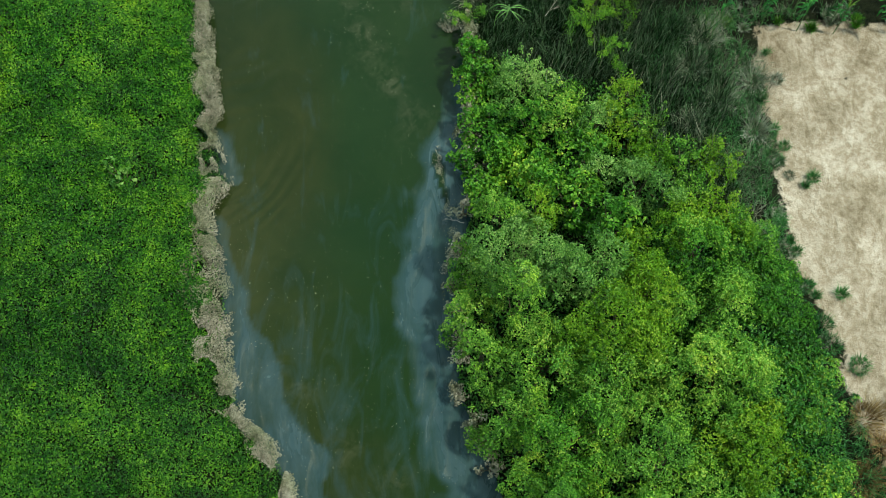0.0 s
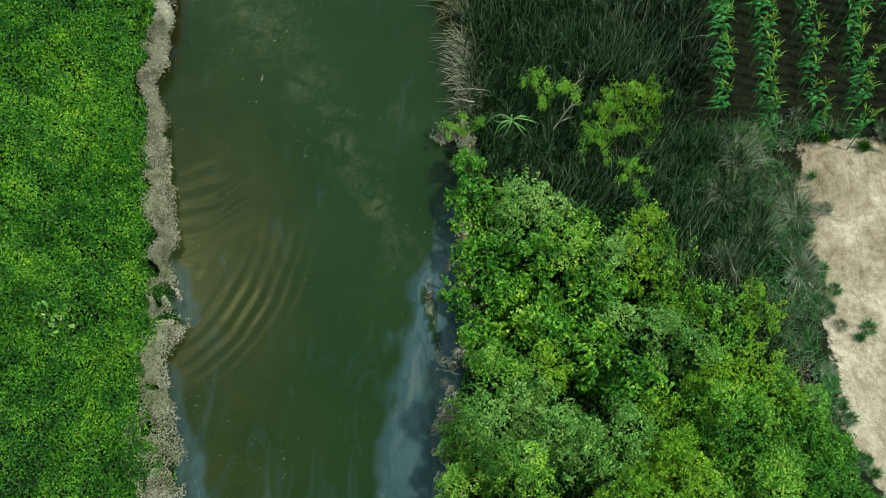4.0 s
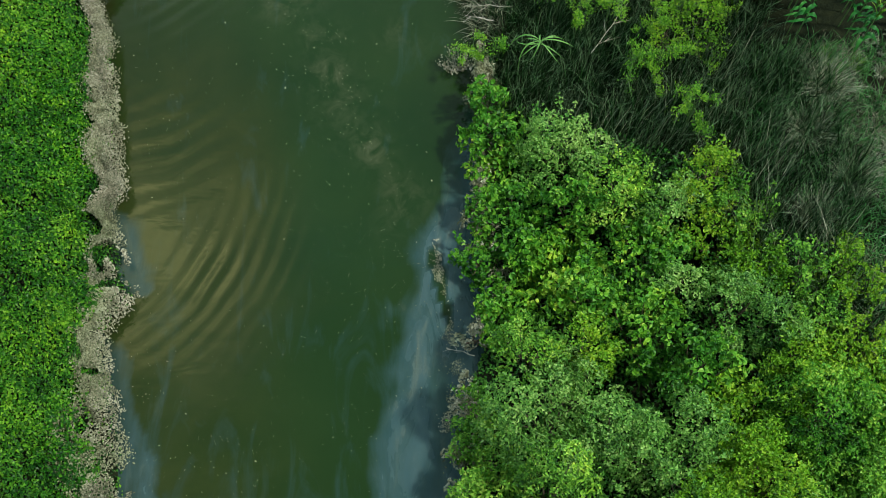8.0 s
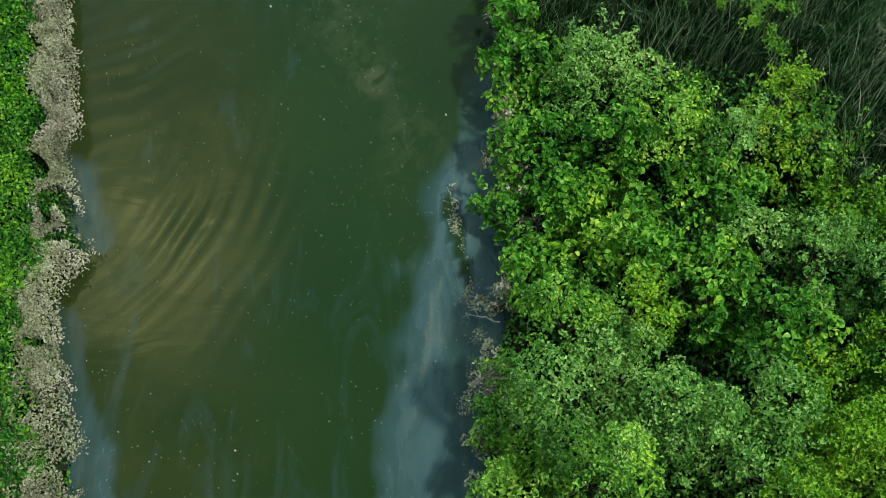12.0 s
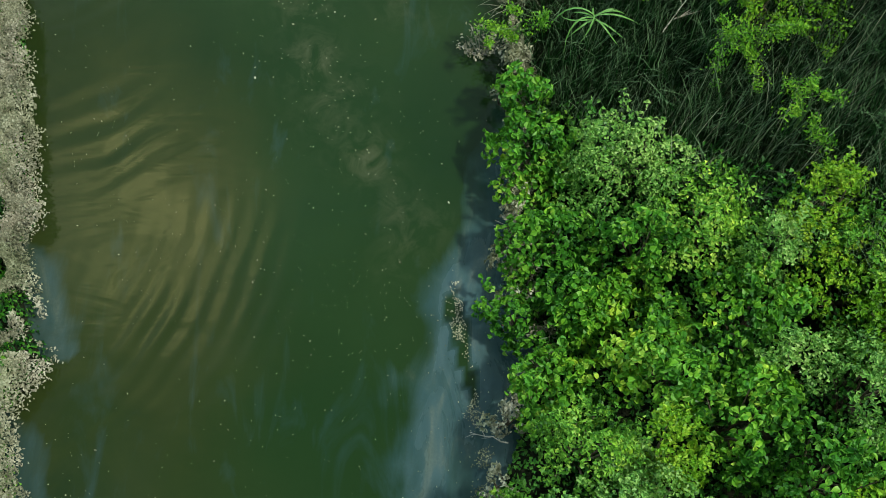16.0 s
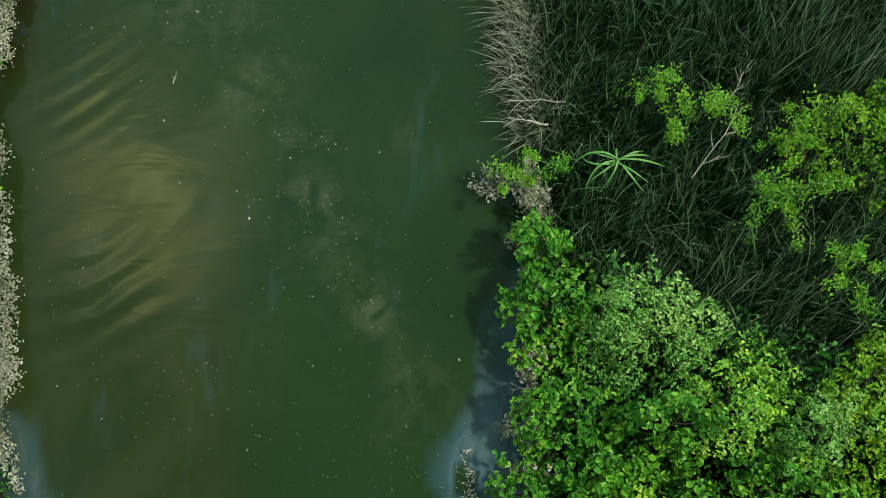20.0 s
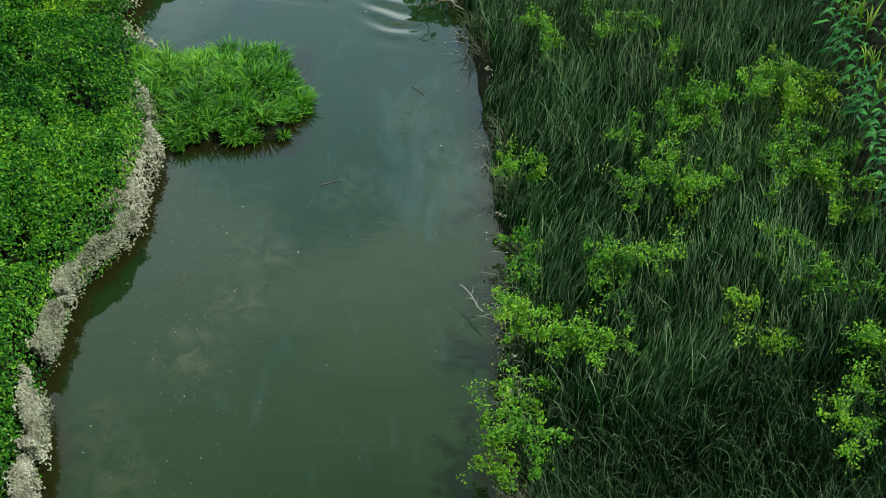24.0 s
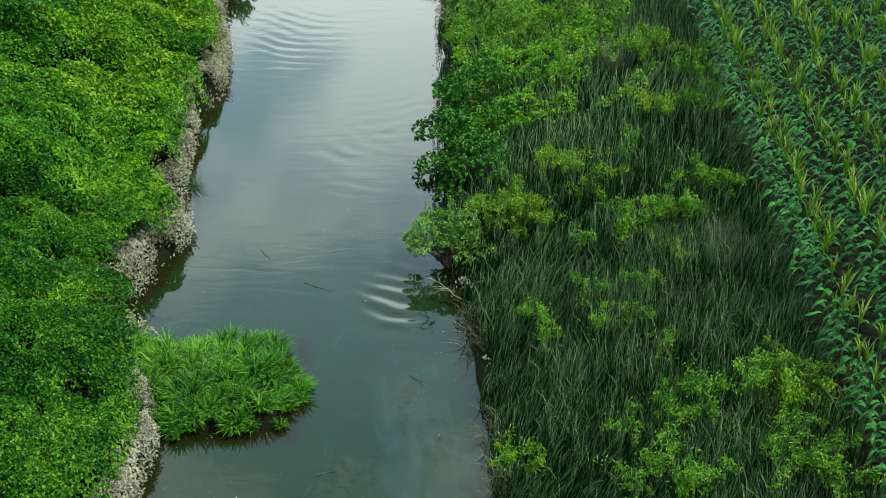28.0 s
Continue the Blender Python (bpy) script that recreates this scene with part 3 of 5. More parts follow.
def limbs_mesh(name, limbs, mat, sides=5):
    vs, fs, off = [], [], 0
    for pts, radii in limbs:
        v, f = tube(pts, radii, sides)
        vs.append(v)
        fs.append(f + off)
        off += len(v)
    return mesh_of(name, np.concatenate(vs), [np.concatenate(fs)], mat, True)


def dome_points(n, c, r, squash=0.8, low=-0.15):
    """Points on the upper skin of an uneven lump, broken by gaps, and the way out."""
    d = R.normal(size=(int(n * 1.35), 3))
    d[:, 2] = np.abs(d[:, 2]) * 1.1 + low * R.uniform(0, 1.6, len(d))
    d = unit(d)
    ph = R.uniform(0, 6.28, 6)
    bump = np.sin(4.1 * d[:, 0] + ph[0]) * np.sin(3.7 * d[:, 1] + ph[1]) + 0.7 * np.sin(7.5 * d[:, 0] + ph[2]) * np.sin(8.3 * d[:, 1] + ph[3]) + 0.4 * np.sin(9 * d[:, 2] + ph[4])
    keep = bump + R.normal(size=len(d)) * 0.35 > -0.55
    d, bump = d[keep], bump[keep]
    rad = r * (1 + 0.20 * bump) * (1 - 0.34 * R.uniform(0, 1, len(d)) ** 2)
    p = np.asarray(c) + d * rad[:, None] * [1, 1, squash]
    return p, d


def shrub(name, x, y, r, top, mat, leaf, label, category, density=1.0, lumps=None, group="", sprigs=0):
    """A bush: a few forked stems and a crown of leaf lumps with gaps."""
    z0 = float(land(np.array(x), np.array(y)))
    z0 = max(z0, 0.0) - 0.02
    root = new(name)
    root.location = (x, y, z0)
    h = max(top - z0, 0.3)
    lumps = lumps or max(6, int(7 + 10 * r))
    limbs, P, N = [], [], []
    for k in range(lumps):
        a = 2 * np.pi * (k * 0.618 + R.uniform(0, 0.2))
        q = r * np.sqrt((k + 0.5) / lumps)
        lr = r * R.uniform(0.22, 0.46)
        zz = h * (0.98 - 0.5 * (q / r) ** 2) * R.uniform(0.5, 1.12) - lr * 0.5
        c = np.array([np.cos(a) * q, np.sin(a) * q, max(zz, 0.12)])
        n = int(density * 560 * lr * lr * 4 / (leaf / 0.07) ** 2)
        p, d = dome_points(n, c, lr, R.uniform(0.6, 1.0))
        P.append(p)
        N.append(d)
        mid = c * [0.45, 0.45, 0.5] + R.normal(size=3) * 0.04
        limbs.append(([np.array([R.normal() * 0.04, R.normal() * 0.04, 0]), mid, c], [0.018 * (0.6 + r), 0.011, 0.004]))
    for k in range(sprigs):
        a, q = R.uniform(0, 6.28), r * R.uniform(0.2, 0.9)
        base = np.array([np.cos(a) * q, np.sin(a) * q, h * (0.9 - 0.4 * (q / r) ** 2)])
        tip = base + np.array([np.cos(a) * 0.15, np.sin(a) * 0.15, R.uniform(0.08, 0.22)])
        m = 14
        s = R.uniform(0, 1, m)[:, None]
        P.append(base + (tip - base) * s + R.normal(size=(m, 3)) * 0.025)
        N.append(np.array([np.cos(a), np.sin(a), 1.2]) + R.normal(size=(m, 3)) * 0.5)
    P, N = np.concatenate(P), np.concatenate(N)
    keep = P[:, 2] > 0.05
    P, N = P[keep], N[keep]
    N = N + [0, 0, 0.35] + R.normal(size=N.shape) * 0.7
    for limb in limbs:
        part("stem", limbs_mesh("stem", [limb], M_BARK), root)
    part("crown", leaves("crown", P, N, leaf, leaf * (0.62 if leaf < 0.062 else 0.8), mat, 0.3, 0.25, leaf < 0.062), root)
    return tagged(root, label, category, group)

# ---- left bank: ground cover, withered fringe ----


def scatter(n, x0, x1, y0, y1):
    return R.uniform(x0, x1, n), R.uniform(y0, y1, n)


def billow(x, y, scale, seed):
    return 1 - np.abs(2 * value_noise(x, y, scale, seed) - 1)


def puffs(x, y, size, seed):
    """Rounded tussocks packed side by side with creases between them, 0..1."""
    u, v = x / size + 0.31 * seed, y / size + 0.17 * seed
    i, j = np.floor(u), np.floor(v)
    best = np.zeros_like(u)
    for di in (-1, 0, 1):
        for dj in (-1, 0, 1):
            a, b = i + di, j + dj
            h1 = np.sin(a * 127.1 + b * 311.7 + seed * 74.7) * 43758.5453
            h2 = np.sin(a * 269.5 + b * 183.3 + seed * 51.3) * 28461.317
            h1, h2 = h1 - np.floor(h1), h2 - np.floor(h2)
            rad = 0.62 + 0.35 * (h1 * 7.3 % 1)
            q = ((u - a - h1) ** 2 + (v - b - h2) ** 2) / rad ** 2
            best = np.maximum(best, np.sqrt(np.clip(1 - q, 0, 1)) * (0.55 + 0.45 * (h2 * 5.7 % 1)))
    return best


def cover_height(x, y):
    """Top of the bank's low weeds: tussocks, higher and rounder further up the river."""
    d = bank_l(y) - x
    wx_, wy_ = x + 0.25 * value_noise(x, y, 1.7, 24), y + 0.25 * value_noise(x, y, 1.6, 25)
    lump = 0.42 * puffs(wx_, wy_, 1.3, 1) * (1 + 0.7 * smooth((y - 16) / 6)) + 0.36 * puffs(wx_, wy_, 0.55, 2) * (1 - 0.4 * smooth((y - 16) / 6)) + 0.2 * value_noise(x, y, 0.5, 1)
    return 0.05 + lump * smooth(d / 0.7 + 0.4) * (0.5 + 0.8 * smooth((y - 14) / 6))


def fringe_width(y):
    """How far the withered edge reaches into the green cover."""
    return 0.06 + 0.75 * value_noise(y, y * 0, 0.85, 11) ** 1.8 + 0.2 * value_noise(y, y * 0, 3.1, 17)


def cover_patch(n, x0, x1, y0, y1, leaf, mat, lift=0.0):
    x, y = scatter(n, x0, x1, y0, y1)
    d = bank_l(y) - x
    keep = d > -0.1 + 0.16 * smooth((y - 20) / 3) + fringe_width(y) * (1 - 0.5 * smooth((y - 13.5) / 3) * (y < 21)) * (0.30 + 0.65 * value_noise(x, y, 2.6, 8)) + R.normal(size=n) * 0.09
    age = smooth((y - 11.5) / 3 + 1.2 * (value_noise(x, y, 0.7, 15) - 0.5) + 0.5) + R.normal(size=len(x)) * 0.15
    old = y + 5.0 * (value_noise(x, y, 0.55, 29) - 0.5) + 0.5 * R.normal(size=len(x)) + 0.35 * (x + 6) < 7.0
    keep &= (age > 0.5) == (mat in (M_COVER_MID, M_COVER_FAR, M_CREEPER, M_YELLOW))
    keep &= (old == (mat is M_COVER_OLD)) | (age > 0.5)
    if lift:
        keep &= value_noise(x, y, 0.8, 18) + 0.5 * value_noise(x, y, 2.7, 19) > 0.60
    keep |= (d > 0.08) & (R.uniform(0, 1, len(x)) < 0.10 + 0.25 * (value_noise(x, y, 3.3, 22) > 0.62)) & (age < 0.6)
    # few leaves in the creases between tussocks
    keep &= puffs(x + 0.25 * value_noise(x, y, 1.7, 24), y + 0.25 * value_noise(x, y, 1.6, 25), 0.55, 2) + 0.5 * R.uniform(0, 1, len(x)) > 0.22 + 0.2 * smooth((y - 14) / 6)
    x, y = x[keep], y[keep]
    e = 0.06
    h0 = land(x, y) + cover_height(x, y)
    gx = (land(x + e, y) + cover_height(x + e, y) - h0) / e
    gy = (land(x, y + e) + cover_height(x, y + e) - h0) / e
    z = h0 + lift - np.abs(R.normal(size=len(x))) * 0.045 - (R.uniform(0, 1, len(x)) < 0.22) * R.uniform(0, 0.2, len(x))
    N = np.stack([-gx, -gy, 0 * gx + 1], 1) + R.normal(size=(len(x), 3)) * 0.75
    N[:, 2] = np.abs(N[:, 2])
    return leaves("ground_cover", np.stack([x, y, z], 1), N, leaf, leaf * 0.66, mat, 0.3, 0.2, True)


tagged(new("ground_cover", cover_patch(150000, -9.2, -2, 2, 10.5, 0.048, M_COVER_OLD)), "dense low very dark-green leafy weeds covering the river bank", "ground cover", kind="stuff")
tagged(new("ground_cover", cover_patch(270000, -9.2, -2, 2, 16, 0.050, M_COVER)), "dense low dark-green leafy weeds covering the river bank", "ground cover", kind="stuff")
tagged(new("ground_cover", cover_patch(230000, -9.2, -2, 9, 20, 0.052, M_COVER_MID)), "dense low bright-green leafy weeds covering the river bank", "ground cover", kind="stuff")
tagged(new("ground_cover", cover_patch(190000, -10.5, -4, 20, 28, 0.06, M_COVER_MID)), "dense low bright-green leafy weeds covering the river bank", "ground cover", kind="stuff")
# further up, sunlit brightness is put into lighter, yellower leaf colours
tagged(new("ground_cover", cover_patch(150000, -12, -4, 28, 36, 0.07, M_COVER_FAR)), "dense low bright-green leafy weeds covering the river bank", "ground cover", kind="stuff")
tagged(new("ground_cover", cover_patch(170000, -17, -5, 36, 58, 0.105, M_YELLOW)), "dense low bright-green leafy weeds covering the river bank", "ground cover", kind="stuff")


tagged(new("ground_cover", cover_patch(120000, -17, -5, 31, 58, 0.10, M_YELLOW, 0.05)), "yellow-green leafy weeds trailing over the bank's ground cover", "ground cover", kind="stuff")


def fringe(name, n, y0, y1, leaf, bank, side, wide, label, gaps=0.30, mat=None):
    """Withered leaves that hang over the water along a bank; side: +1 where the water lies towards +x."""
    y = R.uniform(y0, y1, n)
    band = (0.08 + 0.9 * fringe_width(y)) * wide / 0.42 * (0.45 + 0.9 * value_noise(y, 0 * y, 1.9, 28)) * (1 - 0.6 * smooth((y - 13.5) / 3) * (y < 21))
    u = R.uniform(0, 1, n) ** 0.8
    x = bank(y) + side * (0.03 * R.normal(size=n) - (u * band + 0.06 * np.abs(R.normal(size=n))) + 0.02 + 0.11 * puffs(y, 0 * y + 0.4, 0.42, 27))

    def crest(x, y, u):
        return 0.05 + 0.30 * smooth(u * 2.4) + 0.16 * puffs(x, y, 0.24, 12) + 0.08 * puffs(x, y, 0.11, 15)

    e = 0.02
    z = crest(x, y, u)
    gx, gy = (crest(x + e, y, u) - z) / e, (crest(x, y + e, u) - z) / e
    z = z - np.abs(R.normal(size=n)) * 0.025 - (R.uniform(0, 1, n) < 0.25) * R.uniform(0, 0.25, n)
    z = np.maximum(z, 0.02)
    keep = (value_noise(x, y, 3.0, 13) + 0.25 * value_noise(x, y, 9.0, 16) - 0.12 > gaps) & ~((side > 0) & (y > 22.9) & (y < 25.2) & (value_noise(x, y, 2.0, 14) > 0.4))
    N = np.stack([0.35 * side - 0.5 * gx, -0.5 * gy, 0.9 + 0 * x], 1) + R.normal(size=(n, 3)) * 0.5
    return tagged(new(name, leaves(name, np.stack([x, y, z], 1)[keep], N[keep], leaf, leaf * 0.55, mat or M_WITHER, 0.3, 0.25, True)), label, "dead leaves", kind="stuff")


fringe("withered_fringe", 56000, 2, 15.5, 0.036, bank_l, 1, 0.42, "grey-beige withered leaves hanging over the water's edge")
fringe("withered_fringe", 26000, 15.5, 21, 0.040, bank_l, 1, 0.42, "pale withered leaves hanging over the water's edge", 0.3, M_WITHER_LIT)
fringe("withered_fringe", 85000, 21, 55, 0.052, bank_l, 1, 0.85, "pale withered leaves hanging over the water's edge", 0.28, M_WITHER_LIT)
fringe("withered_leaves", 9000, 4, 13.6, 0.055, bank_r, -1, 0.22, "grey withered leaves and litter at the foot of the thicket", 0.62)
fringe("withered_leaves", 6000, 17, 50, 0.06, bank_r, -1, 0.3, "grey withered leaves and litter at the foot of the thicket", 0.70)

# grassy spit: tufts of drooping blades
tx, ty = scatter(300, -5.4, -2.5, 22.6, 25.3)
q = np.hypot((tx + 3.75) / 1.25, (ty - 24.0) / 1.12)
q = np.where(tx < -4.1, np.abs(ty - 23.9) / 1.2, q) + (value_noise(tx, ty, 1.5, 21) - 0.5) * 0.35
tx, ty, q = tx[q < 1], ty[q < 1], q[q < 1]
m = 60
x, y, q = np.repeat(tx, m), np.repeat(ty, m), np.repeat(q, m)
a = R.uniform(0, 6.28, len(x))
fan = np.stack([np.cos(a), np.sin(a), 0 * a], 1) * R.uniform(0.1, 1.5, len(x))[:, None]
bias = np.repeat(R.normal(size=(len(tx), 3)) * [0.4, 0.4, 0], m, 0) + np.stack([(x + 3.9) / 1.3, (y - 24.05) / 1.1, 0 * x], 1) * 0.5 * np.clip(q, 0, 1)[:, None]
hh = np.repeat(R.uniform(0.25, 0.6, len(tx)), m) * R.uniform(0.5, 1.1, len(x)) * (1 - 0.3 * np.clip(q, 0, 1))
base = np.stack([x + np.cos(a) * 0.04, y + np.sin(a) * 0.04, np.maximum(land(x, y), 0) - 0.02], 1)
me = blades("grass_spit", base, fan + bias, hh, 0.022, M_GRASS, 0.75)
tagged(new("grass_spit", me), "tufts of long bright-green grass on a spit in the river", "grass", kind="stuff")

# ---- right bank: reeds ----


def reed_zone(x, y):
    """Where reeds stand: between the water and the corn, and the strip beside the fallow ground."""
    inner = np.interp(y, [8, 9, 10, 11, 12, 12.6, 60], [5.4, 4.3, 4.0, 2.4, 0.6, 0.4, -9])
    outer = np.interp(y, [8, 12.3, 13.2, 60], [5.5, 5.5, 4.75, 6.0]) + 0.5 * (value_noise(x, y, 1.3, 38) - 0.5)
    return (x > np.maximum(inner, bank_r(y) - 0.05 + 0.55 * value_noise(y, 0 * y, 1.4, 37) ** 2)) & (x < outer)


def reeds(n, y0, y1, w, mat, name, label, hmin, hmax, keepf=None, tip=(0.12, 0.08), wild=1.0):
    x, y = scatter(n, -1, 6.4, y0, y1)
    keep = reed_zone(x, y)
    if keepf is not None:
        keep &= keepf(x, y)
    x, y = x[keep], y[keep]
    h = (hmin + (hmax - hmin) * value_noise(x, y, 0.9, 31)) * (0.72 + 0.4 * puffs(x, y, 0.6, 32)) * R.uniform(0.6, 1.15, len(x))
    h = h * (0.55 + 0.45 * smooth((x - bank_r(y)) / 0.8))
    swirl_a = 6.28 * value_noise(x, y, 0.35, 33)
    lean = np.stack([tip[0] + 0.12 * np.cos(swirl_a), tip[1] + 0.12 * np.sin(swirl_a), 0 * x], 1) + R.normal(size=(len(x), 3)) * [0.2 * wild, 0.2 * wild, 0] * R.choice([0.5, 1.0, 2.2], len(x), p=[0.5, 0.38, 0.12])[:, None]
    me = blades(name, np.stack([x, y, land(x, y) - 0.03], 1), lean, h, w * R.uniform(0.6, 1.3, len(x)), mat, 0.22)
    return tagged(new(name, me), label, "reeds", kind="stuff")


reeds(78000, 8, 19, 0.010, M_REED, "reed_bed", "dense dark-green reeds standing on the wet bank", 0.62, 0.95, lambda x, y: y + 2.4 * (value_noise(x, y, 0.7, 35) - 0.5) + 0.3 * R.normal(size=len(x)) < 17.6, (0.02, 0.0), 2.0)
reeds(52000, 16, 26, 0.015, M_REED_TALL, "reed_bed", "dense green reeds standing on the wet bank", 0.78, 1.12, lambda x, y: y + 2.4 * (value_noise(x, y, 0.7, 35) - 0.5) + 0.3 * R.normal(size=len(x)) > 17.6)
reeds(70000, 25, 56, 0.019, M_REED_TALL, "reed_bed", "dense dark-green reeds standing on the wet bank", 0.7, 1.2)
reeds(18000, 8, 48, 0.008, M_DRY, "dry_reeds", "bleached dry reed stalks among the green ones", 0.75, 1.2, lambda x, y: value_noise(x, y, 0.55, 41) + 0.25 * value_noise(x, y, 2.5, 42) > 0.60)

# bleached reeds that lean out over the water
n = 2400
y = np.concatenate([R.uniform(13.7, 16.6, 1200), R.uniform(17.5, 26.5, 1200)])
x = bank_r(y) + R.uniform(0.05, 0.5, n)
lean = np.stack([-0.8 + 0 * x, -0.1 + 0 * x, 0 * x], 1) + R.normal(size=(n, 3)) * [0.75, 0.7, 0]
keep = (value_noise(x, y, 2.2, 45) > 0.5) & ((y < 16.6) | (value_noise(x, y, 0.8, 44) > 0.4))
me = blades("bent_reeds", np.stack([x, y, land(x, y)], 1)[keep], lean[keep], R.uniform(0.25, 0.75, n)[keep], 0.007, M_STRAW, 0.55)
tagged(new("bent_reeds", me), "bleached broken reeds leaning over the water", "reeds", kind="stuff")

# short weeds on the strip beside the fallow ground
n = 30000
x, y = scatter(n, 4.2, 8.4, 2.5, 13)
d = dryness(x, y)
keep = (d < 0.35 + 0.4 * value_noise(x, y, 2.0, 51) - 0.25) & (value_noise(x, y, 1.7, 52) > 0.25)
x, y = x[keep], y[keep]
me = blades("weed_strip", np.stack([x, y, land(x, y) - 0.02], 1), R.normal(size=(len(x), 3)) * [0.5, 0.5, 0], R.uniform(0.15, 0.45, len(x)), 0.012, M_BLUEGRASS, 0.5)
tagged(new("weed_strip", me), "rough dark-green weeds along the fallow strip", "weeds", kind="stuff")

# thin dry grass between the reeds and the bare soil
n = 15000
x, y = scatter(n, 4.8, 7.6, 7.5, 13)
d = dryness(x, y)
keep = (x > 5.0) & (d < 0.75) & (value_noise(x, y, 1.1, 55) + 0.4 * value_noise(x, y, 4.0, 56) > 0.62 + 0.4 * d)
x, y = x[keep], y[keep]
me = blades("dry_grass", np.stack([x, y, land(x, y) - 0.02], 1), R.normal(size=(len(x), 3)) * [0.7, 0.7, 0], R.uniform(0.12, 0.4, len(x)), 0.007, M_STRAW, 0.5)
tagged(new("dry_grass", me), "thin bleached grass between the reeds and the bare soil", "dry grass", kind="stuff")

# ---- right bank: bushes ----
VINES = [(0.80, 11.77, 0.47), (1.64, 11.55, 0.60), (0.90, 10.76, 0.45), (2.38, 10.83, 0.52), (0.51, 10.07, 0.32), (1.39, 10.13, 0.51), (3.60, 10.89, 0.40), (2.76, 9.86, 0.51),
         (3.72, 10.06, 0.52), (2.04, 9.33, 0.56), (0.92, 9.26, 0.43), (3.68, 9.00, 0.51), (2.55, 8.74, 0.50), (1.15, 8.55, 0.43), (3.24, 8.17, 0.44), (4.26, 8.74, 0.39),
         (1.80, 10.60, 0.36), (3.05, 9.30, 0.36), (1.85, 8.45, 0.38), (3.05, 10.45, 0.34), (5.31, 9.46, 0.42), (0.66, 12.45, 0.3), (4.1, 9.6, 0.4), (3.95, 10.5, 0.36), (4.5, 8.2, 0.45), (4.8, 8.9, 0.35), (5.2, 8.5, 0.38), (4.6, 9.5, 0.32), (5.5, 8.0, 0.4)]
BUSHES = [(1.42, 7.65, 0.70), (2.15, 7.24, 0.58), (0.61, 7.07, 0.46), (1.39, 6.79, 0.52), (2.87, 7.07, 0.65), (3.82, 7.47, 0.54), (3.85, 6.73, 0.54), (0.50, 7.90, 0.32),
          (4.70, 7.60, 0.60), (5.58, 7.85, 0.55), (3.20, 6.14, 0.80), (4.86, 6.43, 0.80), (6.00, 6.83, 0.65), (1.95, 5.65, 0.78), (3.35, 5.0, 0.80), (4.97, 5.2, 0.80),
          (6.34, 5.75, 0.70), (6.84, 4.8, 0.61), (0.75, 5.75, 0.50), (1.2, 4.6, 0.6), (2.3, 4.2, 0.8), (3.9, 3.7, 0.8), (5.6, 3.9, 0.8), (1.9, 2.9, 0.8), (3.4, 2.4, 0.8),
          (5.0, 2.5, 0.8), (6.6, 2.9, 0.7), (0.35, 6.4, 0.3)]


def canopy_top(x, y):
    d = x - float(bank_r(y))
    return 0.75 + (0.9 + 1.0 * float(smooth((10.8 - y) / 3.2))) * float(smooth(d / 1.7 + 0.1)) * (1 - 0.55 * float(smooth((x - 4.6) / 2.2)))


SILVER = (1, 11, 15, 17, 19)
for k, (x, y, r) in enumerate(VINES):
    top = canopy_top(x, y) * R.uniform(0.74, 1.16)
    if k in SILVER:
        shrub("silver_bush", x, y, r, top * 1.05, M_GREYLEAF, 0.046, "rounded grey-green small-leaved bush in the bank thicket", "bush", 1.3, group="bank thicket", sprigs=14)
    elif x > 3.5 or k % 5 == 3:
        shrub("yellow_vine", x, y, r * 1.05, top, M_FINE if k % 2 else M_YELLOW, 0.05, "thicket of yellow-green fine-leaved vine over low stems", "bush", 1.2, group="bank thicket", sprigs=16)
    else:
        shrub("vine_thicket", x, y, r * 1.05, top, M_VINE, 0.072, "thicket of bright-green broad-leaved vine over low stems", "bush", 1.25, group="bank thicket", sprigs=6)
for k, (x, y, r) in enumerate(BUSHES):
    mat = M_YELLOW if k in (5, 6, 10, 22) else M_GREYLEAF if k in (0, 1, 4) else M_FINE if k % 4 else M_VINE
    kind = {M_YELLOW: "dense yellow-green small-leaved bush on the river bank", M_GREYLEAF: "dense grey-green small-leaved bush on the river bank"}
    shrub("leafy_bush", x, y, r * 1.1, canopy_top(x, y) * R.uniform(0.85, 1.12), mat, 0.05, kind.get(mat, "dense light-green small-leaved bush on the river bank"), "bush", 1.3, group="bank bushes", sprigs=12)

# lighter leaf copy here, since the mounds lie in shadow
for x, y, r in [(0.60, 10.38, 0.26), (0.52, 10.75, 0.2), (0.62, 11.3, 0.2), (0.58, 12.55, 0.24), (0.66, 12.95, 0.2), (0.42, 8.95, 0.22), (0.36, 8.3, 0.2), (0.28, 7.35, 0.24), (0.22, 6.9, 0.18), (0.35, 5.9, 0.2), (0.62, 4.7, 0.22), (0.9, 3.8, 0.24)]:
    shrub("withered_shrub", x, y, r, 0.6, M_WITHER_LIT, 0.052, "mound of grey-beige withered leaves at the foot of the thicket", "dead bush", 1.7, group="withered mounds", lumps=6)

# dark leaves low down between the bushes; the gaps' shade is in their colour
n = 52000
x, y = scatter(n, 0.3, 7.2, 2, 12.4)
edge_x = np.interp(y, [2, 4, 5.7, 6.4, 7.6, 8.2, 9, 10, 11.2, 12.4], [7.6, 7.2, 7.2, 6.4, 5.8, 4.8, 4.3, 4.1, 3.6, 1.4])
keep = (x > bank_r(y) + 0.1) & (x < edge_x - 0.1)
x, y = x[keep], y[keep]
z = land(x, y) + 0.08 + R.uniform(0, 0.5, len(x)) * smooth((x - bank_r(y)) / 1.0)
